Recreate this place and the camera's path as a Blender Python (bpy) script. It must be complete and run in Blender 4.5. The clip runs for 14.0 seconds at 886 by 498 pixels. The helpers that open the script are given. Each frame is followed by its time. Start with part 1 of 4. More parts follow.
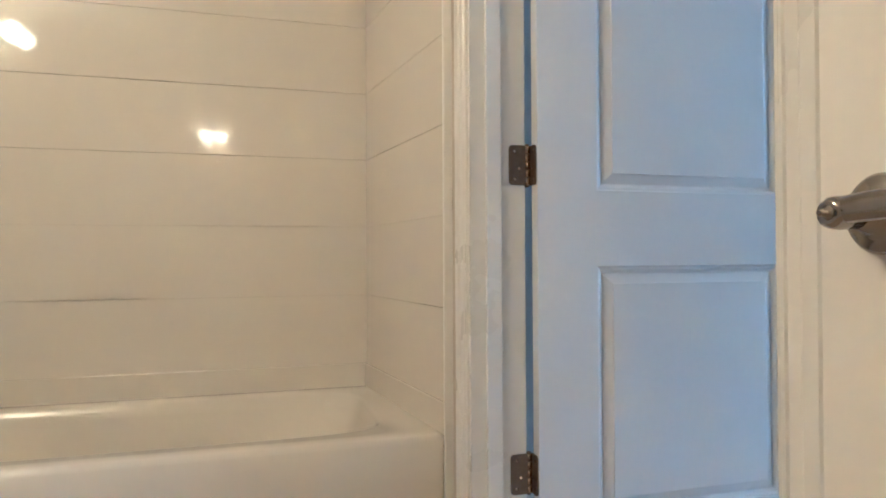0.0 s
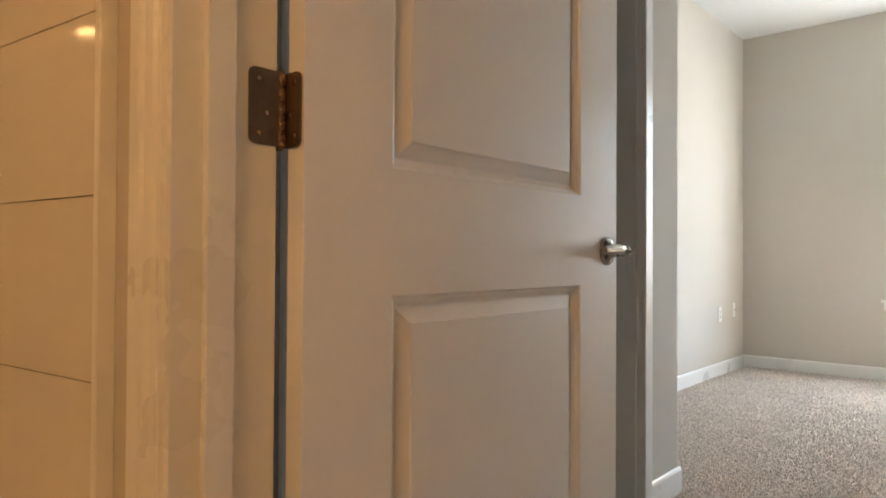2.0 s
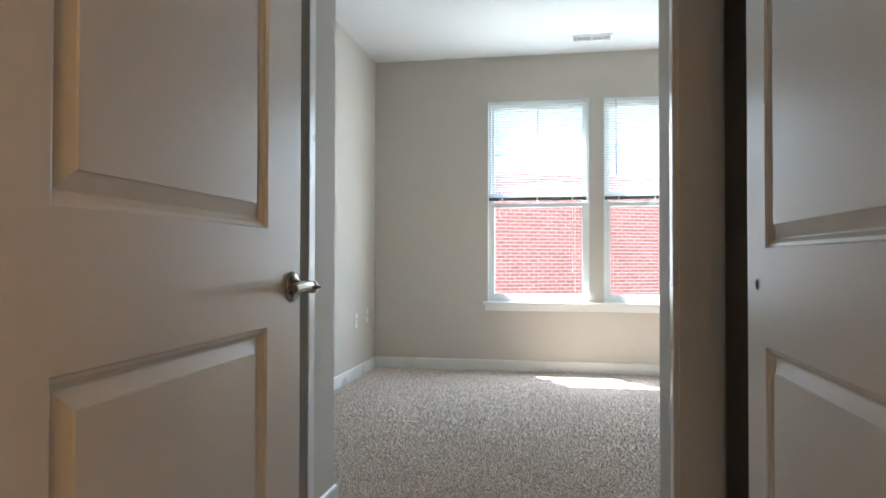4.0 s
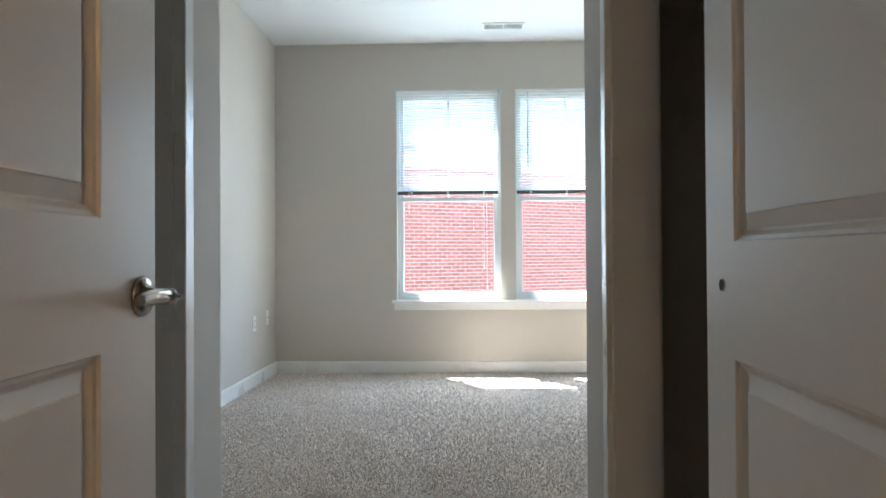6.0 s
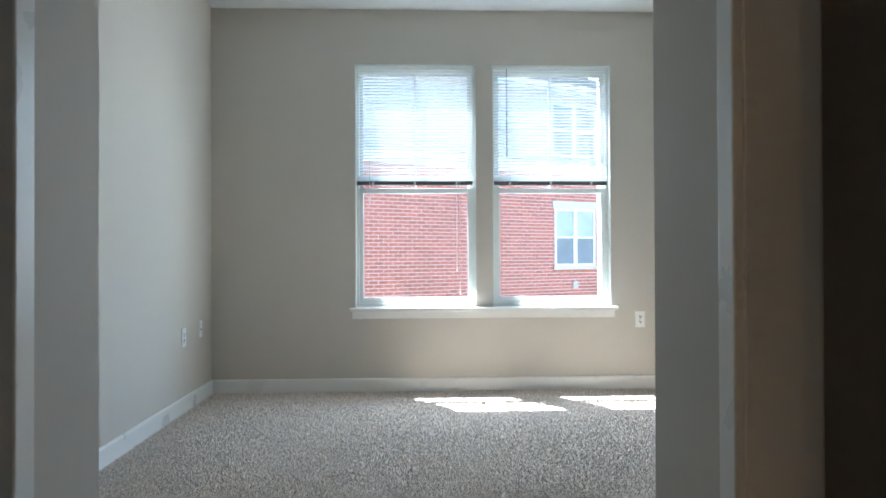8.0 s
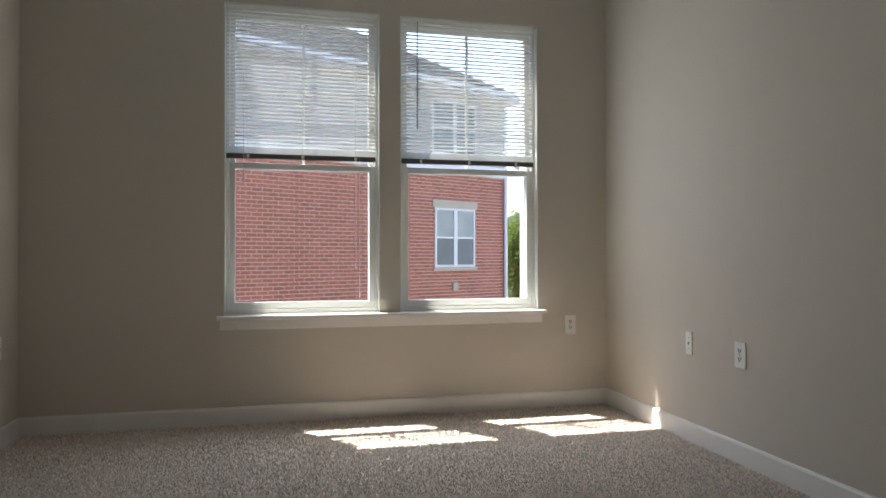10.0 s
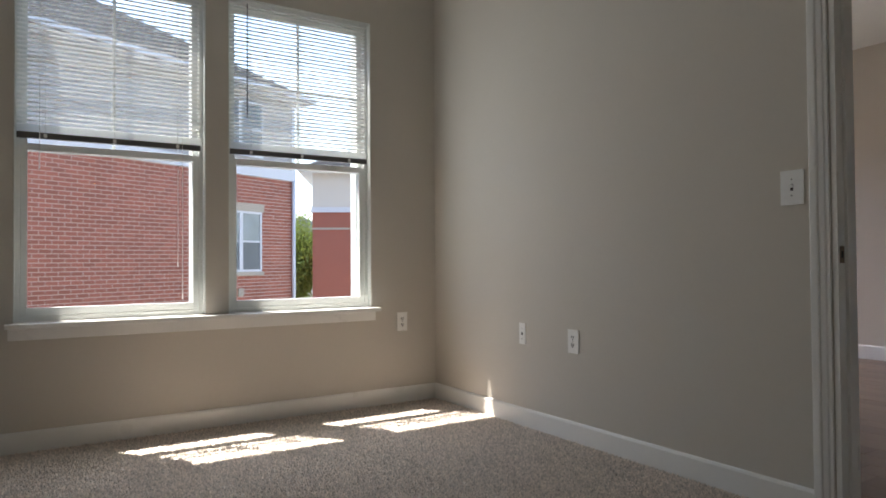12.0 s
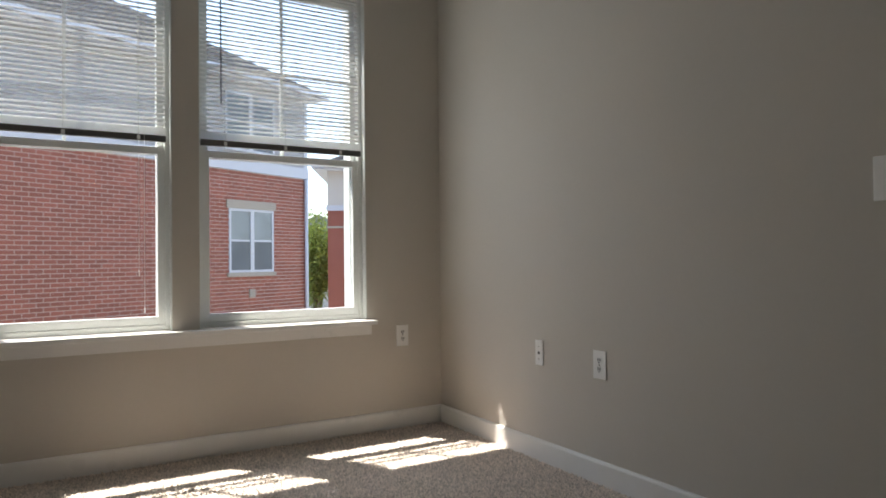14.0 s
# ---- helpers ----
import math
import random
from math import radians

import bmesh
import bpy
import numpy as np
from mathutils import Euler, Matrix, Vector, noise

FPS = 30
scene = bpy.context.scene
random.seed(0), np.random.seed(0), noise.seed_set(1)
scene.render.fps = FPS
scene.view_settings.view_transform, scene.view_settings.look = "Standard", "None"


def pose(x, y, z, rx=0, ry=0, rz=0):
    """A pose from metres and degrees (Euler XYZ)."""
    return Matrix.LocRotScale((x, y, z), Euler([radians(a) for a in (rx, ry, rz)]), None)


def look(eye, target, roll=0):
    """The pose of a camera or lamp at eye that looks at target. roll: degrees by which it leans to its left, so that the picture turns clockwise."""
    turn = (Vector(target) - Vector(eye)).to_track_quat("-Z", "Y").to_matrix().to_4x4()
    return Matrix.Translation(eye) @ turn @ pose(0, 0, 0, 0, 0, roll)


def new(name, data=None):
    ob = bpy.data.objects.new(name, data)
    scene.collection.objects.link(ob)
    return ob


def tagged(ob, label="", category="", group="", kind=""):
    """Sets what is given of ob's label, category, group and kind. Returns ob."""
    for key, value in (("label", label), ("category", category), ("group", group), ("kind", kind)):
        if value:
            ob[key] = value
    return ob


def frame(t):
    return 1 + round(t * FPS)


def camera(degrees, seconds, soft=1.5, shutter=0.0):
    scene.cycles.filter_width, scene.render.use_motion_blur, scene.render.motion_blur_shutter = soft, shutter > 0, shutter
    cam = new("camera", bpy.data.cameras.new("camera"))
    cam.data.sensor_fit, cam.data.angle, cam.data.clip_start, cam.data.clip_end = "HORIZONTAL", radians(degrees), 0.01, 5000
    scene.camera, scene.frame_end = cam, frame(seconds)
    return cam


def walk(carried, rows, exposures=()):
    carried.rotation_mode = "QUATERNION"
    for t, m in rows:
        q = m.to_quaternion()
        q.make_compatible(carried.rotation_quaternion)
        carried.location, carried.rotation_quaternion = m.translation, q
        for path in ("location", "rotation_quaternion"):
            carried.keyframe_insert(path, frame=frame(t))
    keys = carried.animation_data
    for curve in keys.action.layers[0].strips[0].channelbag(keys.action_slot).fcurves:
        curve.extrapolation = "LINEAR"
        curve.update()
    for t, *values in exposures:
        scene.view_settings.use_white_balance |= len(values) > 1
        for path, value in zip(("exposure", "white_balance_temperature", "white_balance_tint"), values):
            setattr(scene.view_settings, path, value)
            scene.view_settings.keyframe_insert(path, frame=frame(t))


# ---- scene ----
cam = camera(66.7, 14.0, soft=1.7)
PATH = [
    (0, (0.08, -0.288, 0.924), (0.653, 1.628, 0.948), -0.3),
    (0.5, (0.121, -0.027, 0.926), (0.848, 1.836, 0.957), 0.1),
    (1, (0.15, 0.22, 0.944), (1.188, 1.929, 0.968), 0.1),
    (1.5, (0.209, 0.408, 0.936), (1.525, 1.914, 0.958), 0.2),
    (2, (0.235, 0.535, 0.957), (1.747, 1.845, 0.983), 0.3),
    (2.5, (0.246, 0.615, 0.997), (1.953, 1.656, 1.028), 0.1),
    (3, (0.258, 0.653, 1.029), (2.104, 1.421, 1.062), 0.1),
    (3.5, (0.277, 0.679, 1.028), (2.211, 1.187, 1.06), 0.2),
    (4, (0.288, 0.7, 1.033), (2.258, 1.042, 1.065), 0.1),
    (6.5, (0.743, 0.778, 1.039), (2.742, 0.822, 1.061), -0.3),
    (7, (0.927, 0.846, 1.056), (2.927, 0.864, 1.080), -0.25),
    (7.5, (1.134, 0.867, 1.059), (3.134, 0.851, 1.076), -0.4),
    (9.8, (2.314, 1.01, 0.984), (4.269, 0.591, 1.011), 0.2),
    (10, (2.383, 1.019, 0.992), (4.33, 0.559, 1.015), -0.1),
    (10.5, (2.511, 1.081, 0.95), (4.423, 0.495, 0.985), -0.2),
    (11, (2.565, 1.199, 0.948), (4.399, 0.402, 0.987), -0.1),
    (11.5, (2.571, 1.283, 0.933), (4.318, 0.309, 0.974), -0.2),
    (12, (2.578, 1.338, 0.939), (4.271, 0.273, 0.977), -0.4),
    (12.5, (2.602, 1.337, 0.95), (4.277, 0.245, 0.985), -0.5),
    (13, (2.681, 1.296, 0.939), (4.353, 0.199, 0.969), -0.6),
    (13.5, (2.843, 1.172, 0.959), (4.542, 0.118, 0.987), -0.7),
    (14, (3.002, 0.976, 0.986), (4.724, -0.04, 1.017), -0.6),
]
WHITE_BALANCE = [
    (0.0, 6.1, 3700, -5), (0.5, 6.05, 3850, -5), (1.0, 5.85, 4500, -4), (1.5, 5.6, 5750, 3), (2.0, 5.35, 6350, 8), (2.5, 5.0, 6250, 7), (3.0, 4.8, 6050, 5),
    (4.0, 4.7, 5750, 4), (6.5, 4.65, 5450, 2), (7.5, 4.55, 5250, 0), (9.8, 3.1, 6550, 9), (12.5, 2.95, 6550, 10), (14.0, 2.75, 6600, 10)]
walk(cam, [(t, look(eye, target, roll)) for t, eye, target, roll in PATH], WHITE_BALANCE)

# ---- light ----
SUN_EL, SUN_AZ = 66.9, 51.3          # azimuth from +y towards +x
world = bpy.data.worlds.new("sky_world")
scene.world = world
world.use_nodes = True
wn = world.node_tree
wn.nodes.clear()
sky = wn.nodes.new("ShaderNodeTexSky")
sky.sky_type = "NISHITA"
sky.sun_disc = False
sky.sun_elevation, sky.sun_rotation = radians(SUN_EL), radians(SUN_AZ)
sky.air_density, sky.dust_density = 1.0, 2.0
bg = wn.nodes.new("ShaderNodeBackground")
bg.inputs["Strength"].default_value = 0.09
wout = wn.nodes.new("ShaderNodeOutputWorld")
wn.links.new(sky.outputs[0], bg.inputs[0])
wn.links.new(bg.outputs[0], wout.inputs[0])
sun_dir = Vector((math.cos(radians(SUN_EL)) * math.sin(radians(SUN_AZ)), math.cos(radians(SUN_EL)) * math.cos(radians(SUN_AZ)), math.sin(radians(SUN_EL))))
sun_data = bpy.data.lights.new("sun", "SUN")
sun_data.energy, sun_data.angle, sun_data.color = 2.0, radians(0.5), (1.0, 0.95, 0.88)
sun = new("sun", sun_data)
sun.matrix_world = look(sun_dir * 30, (0, 0, 0))


def bulb(name, x, y, z, watts, radius, color=(1.0, 0.53, 0.20)):
    d = bpy.data.lights.new(name, "POINT")
    d.energy, d.shadow_soft_size, d.color = watts, radius, color
    ob = new(name, d)
    ob.location = (x, y, z)
    return ob


def window_sky(y0, y1, watts):
    """the sky's light in a window opening, shining into the room"""
    d = bpy.data.lights.new("window_skylight", "AREA")
    d.shape, d.size, d.size_y = "RECTANGLE", y1 - y0, 1.80
    d.energy, d.color, d.spread = watts, (0.87, 0.95, 1.0), radians(180)
    ob = new("window_skylight", d)
    ob.matrix_world = look((6.55, (y0 + y1) / 2, 1.58), (0, (y0 + y1) / 2, 1.58))
    return ob


window_sky(0.45, 1.35, 0.8)
window_sky(-0.60, 0.29, 0.8)
bulb("vanity_bulb", -1.13, 0.36, 2.20, 0.46, 0.03)
bulb("vanity_bulb", -1.13, 0.56, 2.20, 0.46, 0.03)
bulb("wall_bulb", -0.24, -1.72, 2.05, 0.17, 0.012)
bulb("wall_bulb", -0.10, -1.72, 2.05, 0.17, 0.012)


# ---- materials ----
def mat(name, color, rough=0.5, metal=0.0, var=0.06, scale=3.0, bump=0.0, bump_scale=200.0, grain=0.04, grain_scale=60.0, spec=0.5, rand=0.0, coat=0.0):
    m = bpy.data.materials.new(name)
    m.use_nodes = True
    nt = m.node_tree
    p = nt.nodes["Principled BSDF"]
    p.inputs["Roughness"].default_value = rough
    p.inputs["Metallic"].default_value = metal
    p.inputs["Specular IOR Level"].default_value = spec
    p.inputs["Coat Weight"].default_value = coat
    co = nt.nodes.new("ShaderNodeTexCoord")

    def tex(s, detail=4):
        n = nt.nodes.new("ShaderNodeTexNoise")
        n.inputs["Scale"].default_value = s
        n.inputs["Detail"].default_value = detail
        nt.links.new(co.outputs["Object"], n.inputs["Vector"])
        return n
    big, fine = tex(scale), tex(grain_scale)
    add = nt.nodes.new("ShaderNodeMath")
    add.operation = "MULTIPLY_ADD"
    add.inputs[1].default_value = var * 2
    add.inputs[2].default_value = 1.0 - var - grain
    nt.links.new(big.outputs[0], add.inputs[0])
    add2 = nt.nodes.new("ShaderNodeMath")
    add2.operation = "MULTIPLY_ADD"
    add2.inputs[1].default_value = grain * 2
    nt.links.new(fine.outputs[0], add2.inputs[0])
    nt.links.new(add.outputs[0], add2.inputs[2])
    val = add2
    if rand:
        oi = nt.nodes.new("ShaderNodeObjectInfo")
        ge = nt.nodes.new("ShaderNodeNewGeometry")
        s = nt.nodes.new("ShaderNodeMath")
        nt.links.new(oi.outputs["Random"], s.inputs[0])
        nt.links.new(ge.outputs["Random Per Island"], s.inputs[1])
        fr = nt.nodes.new("ShaderNodeMath")
        fr.operation = "FRACT"
        nt.links.new(s.outputs[0], fr.inputs[0])
        r = nt.nodes.new("ShaderNodeMath")
        r.operation = "MULTIPLY_ADD"
        r.inputs[1].default_value = rand * 2
        r.inputs[2].default_value = 1.0 - rand
        nt.links.new(fr.outputs[0], r.inputs[0])
        mu = nt.nodes.new("ShaderNodeMath")
        mu.operation = "MULTIPLY"
        nt.links.new(val.outputs[0], mu.inputs[0])
        nt.links.new(r.outputs[0], mu.inputs[1])
        val = mu
    mix = nt.nodes.new("ShaderNodeVectorMath")
    mix.operation = "SCALE"
    mix.inputs[0].default_value = color
    nt.links.new(val.outputs[0], mix.inputs["Scale"])
    nt.links.new(mix.outputs[0], p.inputs["Base Color"])
    rr = nt.nodes.new("ShaderNodeMath")
    rr.operation = "MULTIPLY_ADD"
    rr.inputs[1].default_value = 0.16 * rough
    rr.inputs[2].default_value = rough * 0.92
    nt.links.new(big.outputs[0], rr.inputs[0])
    nt.links.new(rr.outputs[0], p.inputs["Roughness"])
    if bump:
        bt = tex(bump_scale, 3)
        b = nt.nodes.new("ShaderNodeBump")
        b.inputs["Strength"].default_value = min(1.0, bump)
        b.inputs["Distance"].default_value = 0.003
        nt.links.new(bt.outputs[0], b.inputs["Height"])
        nt.links.new(b.outputs[0], p.inputs["Normal"])
    return m


M_WALL = mat("wall_paint", (0.575, 0.532, 0.468), 0.75, var=0.03, scale=1.5, bump=0.12, bump_scale=260, grain=0.02)
M_CEIL = mat("ceiling_paint", (0.70, 0.70, 0.685), 0.85, var=0.02, bump=0.15, bump_scale=180)
M_TRIM = mat("trim_paint", (0.80, 0.79, 0.76), 0.28, var=0.015, scale=4, bump=0.02, bump_scale=120, grain=0.015)
M_DOOR = mat("door_paint", (0.80, 0.78, 0.74), 0.33, var=0.03, scale=5, bump=0.06, bump_scale=150, grain=0.02)
M_TUB = mat("tub_acrylic", (0.73, 0.69, 0.615), 0.16, var=0.02, scale=2, grain=0.01)
M_SURR = mat("surround_panel", (0.74, 0.70, 0.625), 0.055, var=0.025, scale=1.5, grain=0.01, bump=0.02, bump_scale=12)
M_GROUT = mat("joint_filler", (0.74, 0.69, 0.61), 0.8)
M_CARPET = mat("carpet_pile", (0.76, 0.66, 0.575), 0.95, var=0.12, scale=5, grain=0.22, grain_scale=150, bump=1.0, bump_scale=230, spec=0.1, rand=0.30)
M_VINYL = mat("vinyl_floor", (0.36, 0.29, 0.22), 0.45, var=0.10, scale=3, grain=0.08)
M_NICKEL = mat("satin_nickel", (0.38, 0.35, 0.31), 0.17, metal=1.0, var=0.05, scale=40, grain=0.04)
M_BRONZE = mat("aged_hinge_metal", (0.21, 0.155, 0.11), 0.36, metal=0.9, var=0.15, scale=60, grain=0.1)
# brighter copy of the hinge metal: the highlight is put into its colour
M_BARREL = mat("highlit_hinge_metal", (0.40, 0.30, 0.21), 0.24, metal=1.0, var=0.2, scale=80, grain=0.1)
M_DARK = mat("dark_bore", (0.02, 0.02, 0.02), 0.8)
M_PLATE = mat("white_plastic", (0.86, 0.85, 0.82), 0.35, var=0.01)
M_SLOT = mat("dark_slot", (0.03, 0.028, 0.025), 0.7)
M_VFRAME = mat("white_vinyl_frame", (0.78, 0.81, 0.79), 0.35, var=0.02)
M_SLAT = mat("blind_slat", (0.82, 0.83, 0.82), 0.4, var=0.02)
def translucent(m, weight, color):
    nt = m.node_tree
    p, o = nt.nodes["Principled BSDF"], nt.nodes["Material Output"]
    tr = nt.nodes.new("ShaderNodeBsdfTranslucent")
    tr.inputs[0].default_value = (*color, 1)
    mx = nt.nodes.new("ShaderNodeMixShader")
    mx.inputs[0].default_value = weight
    nt.links.new(p.outputs[0], mx.inputs[1])
    nt.links.new(tr.outputs[0], mx.inputs[2])
    nt.links.new(mx.outputs[0], o.inputs[0])


translucent(M_SLAT, 0.60, (0.93, 0.94, 0.92))
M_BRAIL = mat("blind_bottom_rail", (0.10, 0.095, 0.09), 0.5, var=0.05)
M_CORD = mat("blind_cord", (0.75, 0.74, 0.70), 0.8)
M_WAND = mat("grey_wand", (0.16, 0.17, 0.18), 0.3)
M_BRICK = mat("red_brick", (0.33, 0.115, 0.078), 0.85, var=0.10, scale=2, grain=0.12, grain_scale=40, rand=0.16)
M_MORTAR = mat("mortar", (0.54, 0.43, 0.375), 0.9)
M_SIDING = mat("beige_siding", (0.40, 0.385, 0.37), 0.7, var=0.05)
M_CREAM = mat("cream_siding", (0.62, 0.56, 0.48), 0.7, var=0.05)
M_SHINGLE = mat("dark_shingle", (0.026, 0.026, 0.029), 0.9, var=0.15, scale=4, grain=0.2, grain_scale=30, spec=0.1)
M_GREYROOF = mat("grey_roof", (0.20, 0.20, 0.205), 0.9, var=0.08)
M_STONE = mat("cast_stone", (0.42, 0.37, 0.30), 0.8, var=0.06)
M_WHITE = mat("exterior_white", (0.62, 0.63, 0.66), 0.5)
M_OUTGLASS = mat("far_window_glass", (0.16, 0.175, 0.185), 0.08, var=0.25, scale=1.6, spec=0.3)
M_SHEER = mat("sheer_curtain_behind_glass", (0.30, 0.33, 0.33), 0.10, var=0.35, scale=2.5, spec=0.3)
M_LEAF = mat("leaf", (0.15, 0.20, 0.06), 0.75, spec=0.2, var=0.2, scale=2, rand=0.35)
translucent(M_LEAF, 0.4, (0.22, 0.28, 0.06))
M_BARK = mat("bark", (0.12, 0.09, 0.07), 0.9, bump=0.6, bump_scale=30)
M_YARD = mat("concrete_yard", (0.24, 0.235, 0.22), 0.9, var=0.1, scale=1, grain=0.1)
M_WOOD = mat("wood_plank", (0.25, 0.175, 0.12), 0.35, var=0.12, scale=3, grain=0.10, grain_scale=25, rand=0.18)
M_WIRE = mat("white_coated_wire", (0.72, 0.70, 0.66), 0.35)


def glass_mat():
    m = bpy.data.materials.new("clear_pane")
    m.use_nodes = True
    nt = m.node_tree
    nt.nodes.clear()
    o = nt.nodes.new("ShaderNodeOutputMaterial")
    tr = nt.nodes.new("ShaderNodeBsdfTransparent")
    tr.inputs[0].default_value = (0.86, 0.875, 0.88, 1)
    gl = nt.nodes.new("ShaderNodeBsdfGlossy")
    gl.inputs["Roughness"].default_value = 0.02
    fr = nt.nodes.new("ShaderNodeFresnel")
    fr.inputs[0].default_value = 1.06
    mx = nt.nodes.new("ShaderNodeMixShader")
    nt.links.new(fr.outputs[0], mx.inputs[0])
    nt.links.new(tr.outputs[0], mx.inputs[1])
    nt.links.new(gl.outputs[0], mx.inputs[2])
    nt.links.new(mx.outputs[0], o.inputs[0])
    return m


M_GLASS = glass_mat()


# ---- builders ----
def box(bm, x0, x1, y0, y1, z0, z1, bevel=0.0):
    vs = [bm.verts.new((x, y, z)) for x in (x0, x1) for y in (y0, y1) for z in (z0, z1)]
    fs = [bm.faces.new([vs[i] for i in f]) for f in ((0, 1, 3, 2), (4, 6, 7, 5), (0, 4, 5, 1), (2, 3, 7, 6), (0, 2, 6, 4), (1, 5, 7, 3))]
    if bevel:
        es = {e for f in fs for e in f.edges}
        bmesh.ops.bevel(bm, geom=list(es), offset=bevel, segments=2, affect="EDGES", profile=0.6)
    return vs


def cyl(bm, p0, p1, r0, r1=None, seg=16):
    r1 = r0 if r1 is None else r1
    p0, p1 = Vector(p0), Vector(p1)
    q = (p1 - p0).to_track_quat("Z", "Y")
    rings = []
    for p, r in ((p0, r0), (p1, r1)):
        rings.append([bm.verts.new(p + q @ Vector((r * math.cos(2 * math.pi * i / seg), r * math.sin(2 * math.pi * i / seg), 0))) for i in range(seg)])
    for i in range(seg):
        f = bm.faces.new((rings[0][i], rings[0][(i + 1) % seg], rings[1][(i + 1) % seg], rings[1][i]))
        f.smooth = True
    bm.faces.new(list(reversed(rings[0])))
    bm.faces.new(rings[1])


def lathe(bm, origin, axis, profile, seg=24):
    """profile: (distance along axis, radius)"""
    q = Vector(axis).to_track_quat("Z", "Y")
    o = Vector(origin)
    rings = []
    for d, r in profile:
        rings.append([bm.verts.new(o + q @ Vector((r * math.cos(2 * math.pi * i / seg), r * math.sin(2 * math.pi * i / seg), d))) for i in range(seg)])
    for a, b in zip(rings, rings[1:]):
        for i in range(seg):
            f = bm.faces.new((a[i], a[(i + 1) % seg], b[(i + 1) % seg], b[i]))
            f.smooth = True
    bm.faces.new(list(reversed(rings[0])))
    bm.faces.new(rings[-1])


def mesh_of(bm, name, material):
    bmesh.ops.recalc_face_normals(bm, faces=bm.faces)
    me = bpy.data.meshes.new(name)
    bm.to_mesh(me)
    bm.free()
    me.materials.append(material)
    return me


def part(name, bm, material, parent=None, label=""):
    ob = new(name, mesh_of(bm, name, material))
    if parent:
        ob.parent = parent
    if label:
        ob["label"] = label
    return ob


def empty(name, x=0, y=0, z=0, rz=0):
    e = new(name)
    e.matrix_world = pose(x, y, z, 0, 0, rz)
    return e


def bpart(name, material, parent, *dims, bevel=0.0, label=""):
    bm = bmesh.new()
    box(bm, *dims, bevel=bevel)
    return part(name, bm, material, parent, label)


def structure(name, material, boxes, label, category, bevel=0.0):
    bm = bmesh.new()
    for d in boxes:
        box(bm, *d, bevel=bevel)
    ob = part(name, bm, material)
    return tagged(ob, label, category, kind="structure")


# ---- the plan ----
EAST, NORTH, SOUTH, WEST, CEIL = 6.563, 2.455, -1.103, 2.965, 2.935     # bedroom faces
W1, W2 = (0.435, 1.366), (-0.614, 0.307)                                 # window openings, y
SILL, HEAD = 0.645, 2.515
EXT = 6.70                                                               # outer face of the window wall
BATH_E, BATH_W, BATH_N, BATH_S, BATH_C = 0.63, -1.20, 2.26, -1.90, 2.44
DOOR_Y0, DOOR_Y1 = 0.30, 1.305                                           # bathroom doorway
VN0, VN1 = 1.622, 1.725                                                   # north closet partition
VS0, VS1 = 0.20, 0.325                                                   # south closet partition
CL_X0, CL_X1 = 1.06, 2.53                                                # closet openings
CL_X1N = 2.585                                                           # far edge of the north closet's opening
CLD = 0.62                                                               # closet depth

# bedroom
structure("wall_east", M_WALL, [
    (EAST, EXT, SOUTH, NORTH, 0, SILL), (EAST, EXT, SOUTH, NORTH, HEAD, CEIL),
    (EAST, EXT, SOUTH, W2[0], SILL, HEAD), (EAST, EXT, W2[1], W1[0], SILL, HEAD), (EAST, EXT, W1[1], NORTH, SILL, HEAD)],
    "greige painted drywall wall with two tall window openings", "wall")
structure("wall_north", M_WALL, [(WEST - 0.12, EXT, NORTH, NORTH + 0.14, 0, CEIL)], "plain greige painted drywall wall of the bedroom", "wall")
SD0, SD1, SDH = 2.97, 3.862, 2.06                                          # doorway in the south wall
structure("wall_south", M_WALL, [(SD1, EXT, SOUTH - 0.12, SOUTH, 0, CEIL), (WEST - 0.3, SD0, SOUTH - 0.12, SOUTH, 0, CEIL),
          (SD0, SD1, SOUTH - 0.12, SOUTH, SDH, CEIL)], "plain greige painted drywall wall with an open doorway", "wall")
structure("wall_west", M_WALL, [(WEST - 0.12, WEST, VN0, NORTH, 0, CEIL), (WEST - 0.12, WEST, SOUTH, VS1, 0, CEIL)],
          "greige drywall wall either side of the closet passage", "wall")
structure("floor_carpet_base", M_CARPET, [(0.80, EXT, SOUTH - 0.08, NORTH + 0.05, -0.06, 0.0)], "grey-beige cut pile carpet", "floor")
structure("ceiling", M_CEIL, [(0.63, EXT, SOUTH - 0.12, NORTH + 0.14, CEIL, CEIL + 0.1)], "flat white painted ceiling of the bedroom", "ceiling")

# passage between two closets
for x0, x1, z0 in ((CL_X1N, WEST - 0.12, 0), (CL_X0, CL_X1N, 2.08), (0.765, CL_X0, 0)):
    structure("wall_closet_north", M_WALL, [(x0, x1, VN0, VN1, z0, CEIL)], "greige drywall partition beside a closet opening", "wall")
for x0, x1, z0 in ((CL_X1, WEST - 0.12, 0), (CL_X0, CL_X1, 2.08), (0.765, CL_X0, 0)):
    structure("wall_closet_south", M_WALL, [(x0, x1, VS0, VS1, z0, CEIL)], "greige drywall partition beside a closet opening", "wall")
structure("wall_closet_back_north", M_WALL, [(0.765, WEST - 0.12, VN1 + CLD, VN1 + CLD + 0.1, 0, CEIL)], "plain wall at the back of the closet", "wall")
structure("wall_closet_back_south", M_WALL, [(0.765, WEST - 0.12, VS0 - CLD - 0.1, VS0 - CLD, 0, CEIL)], "plain wall at the back of the closet", "wall")

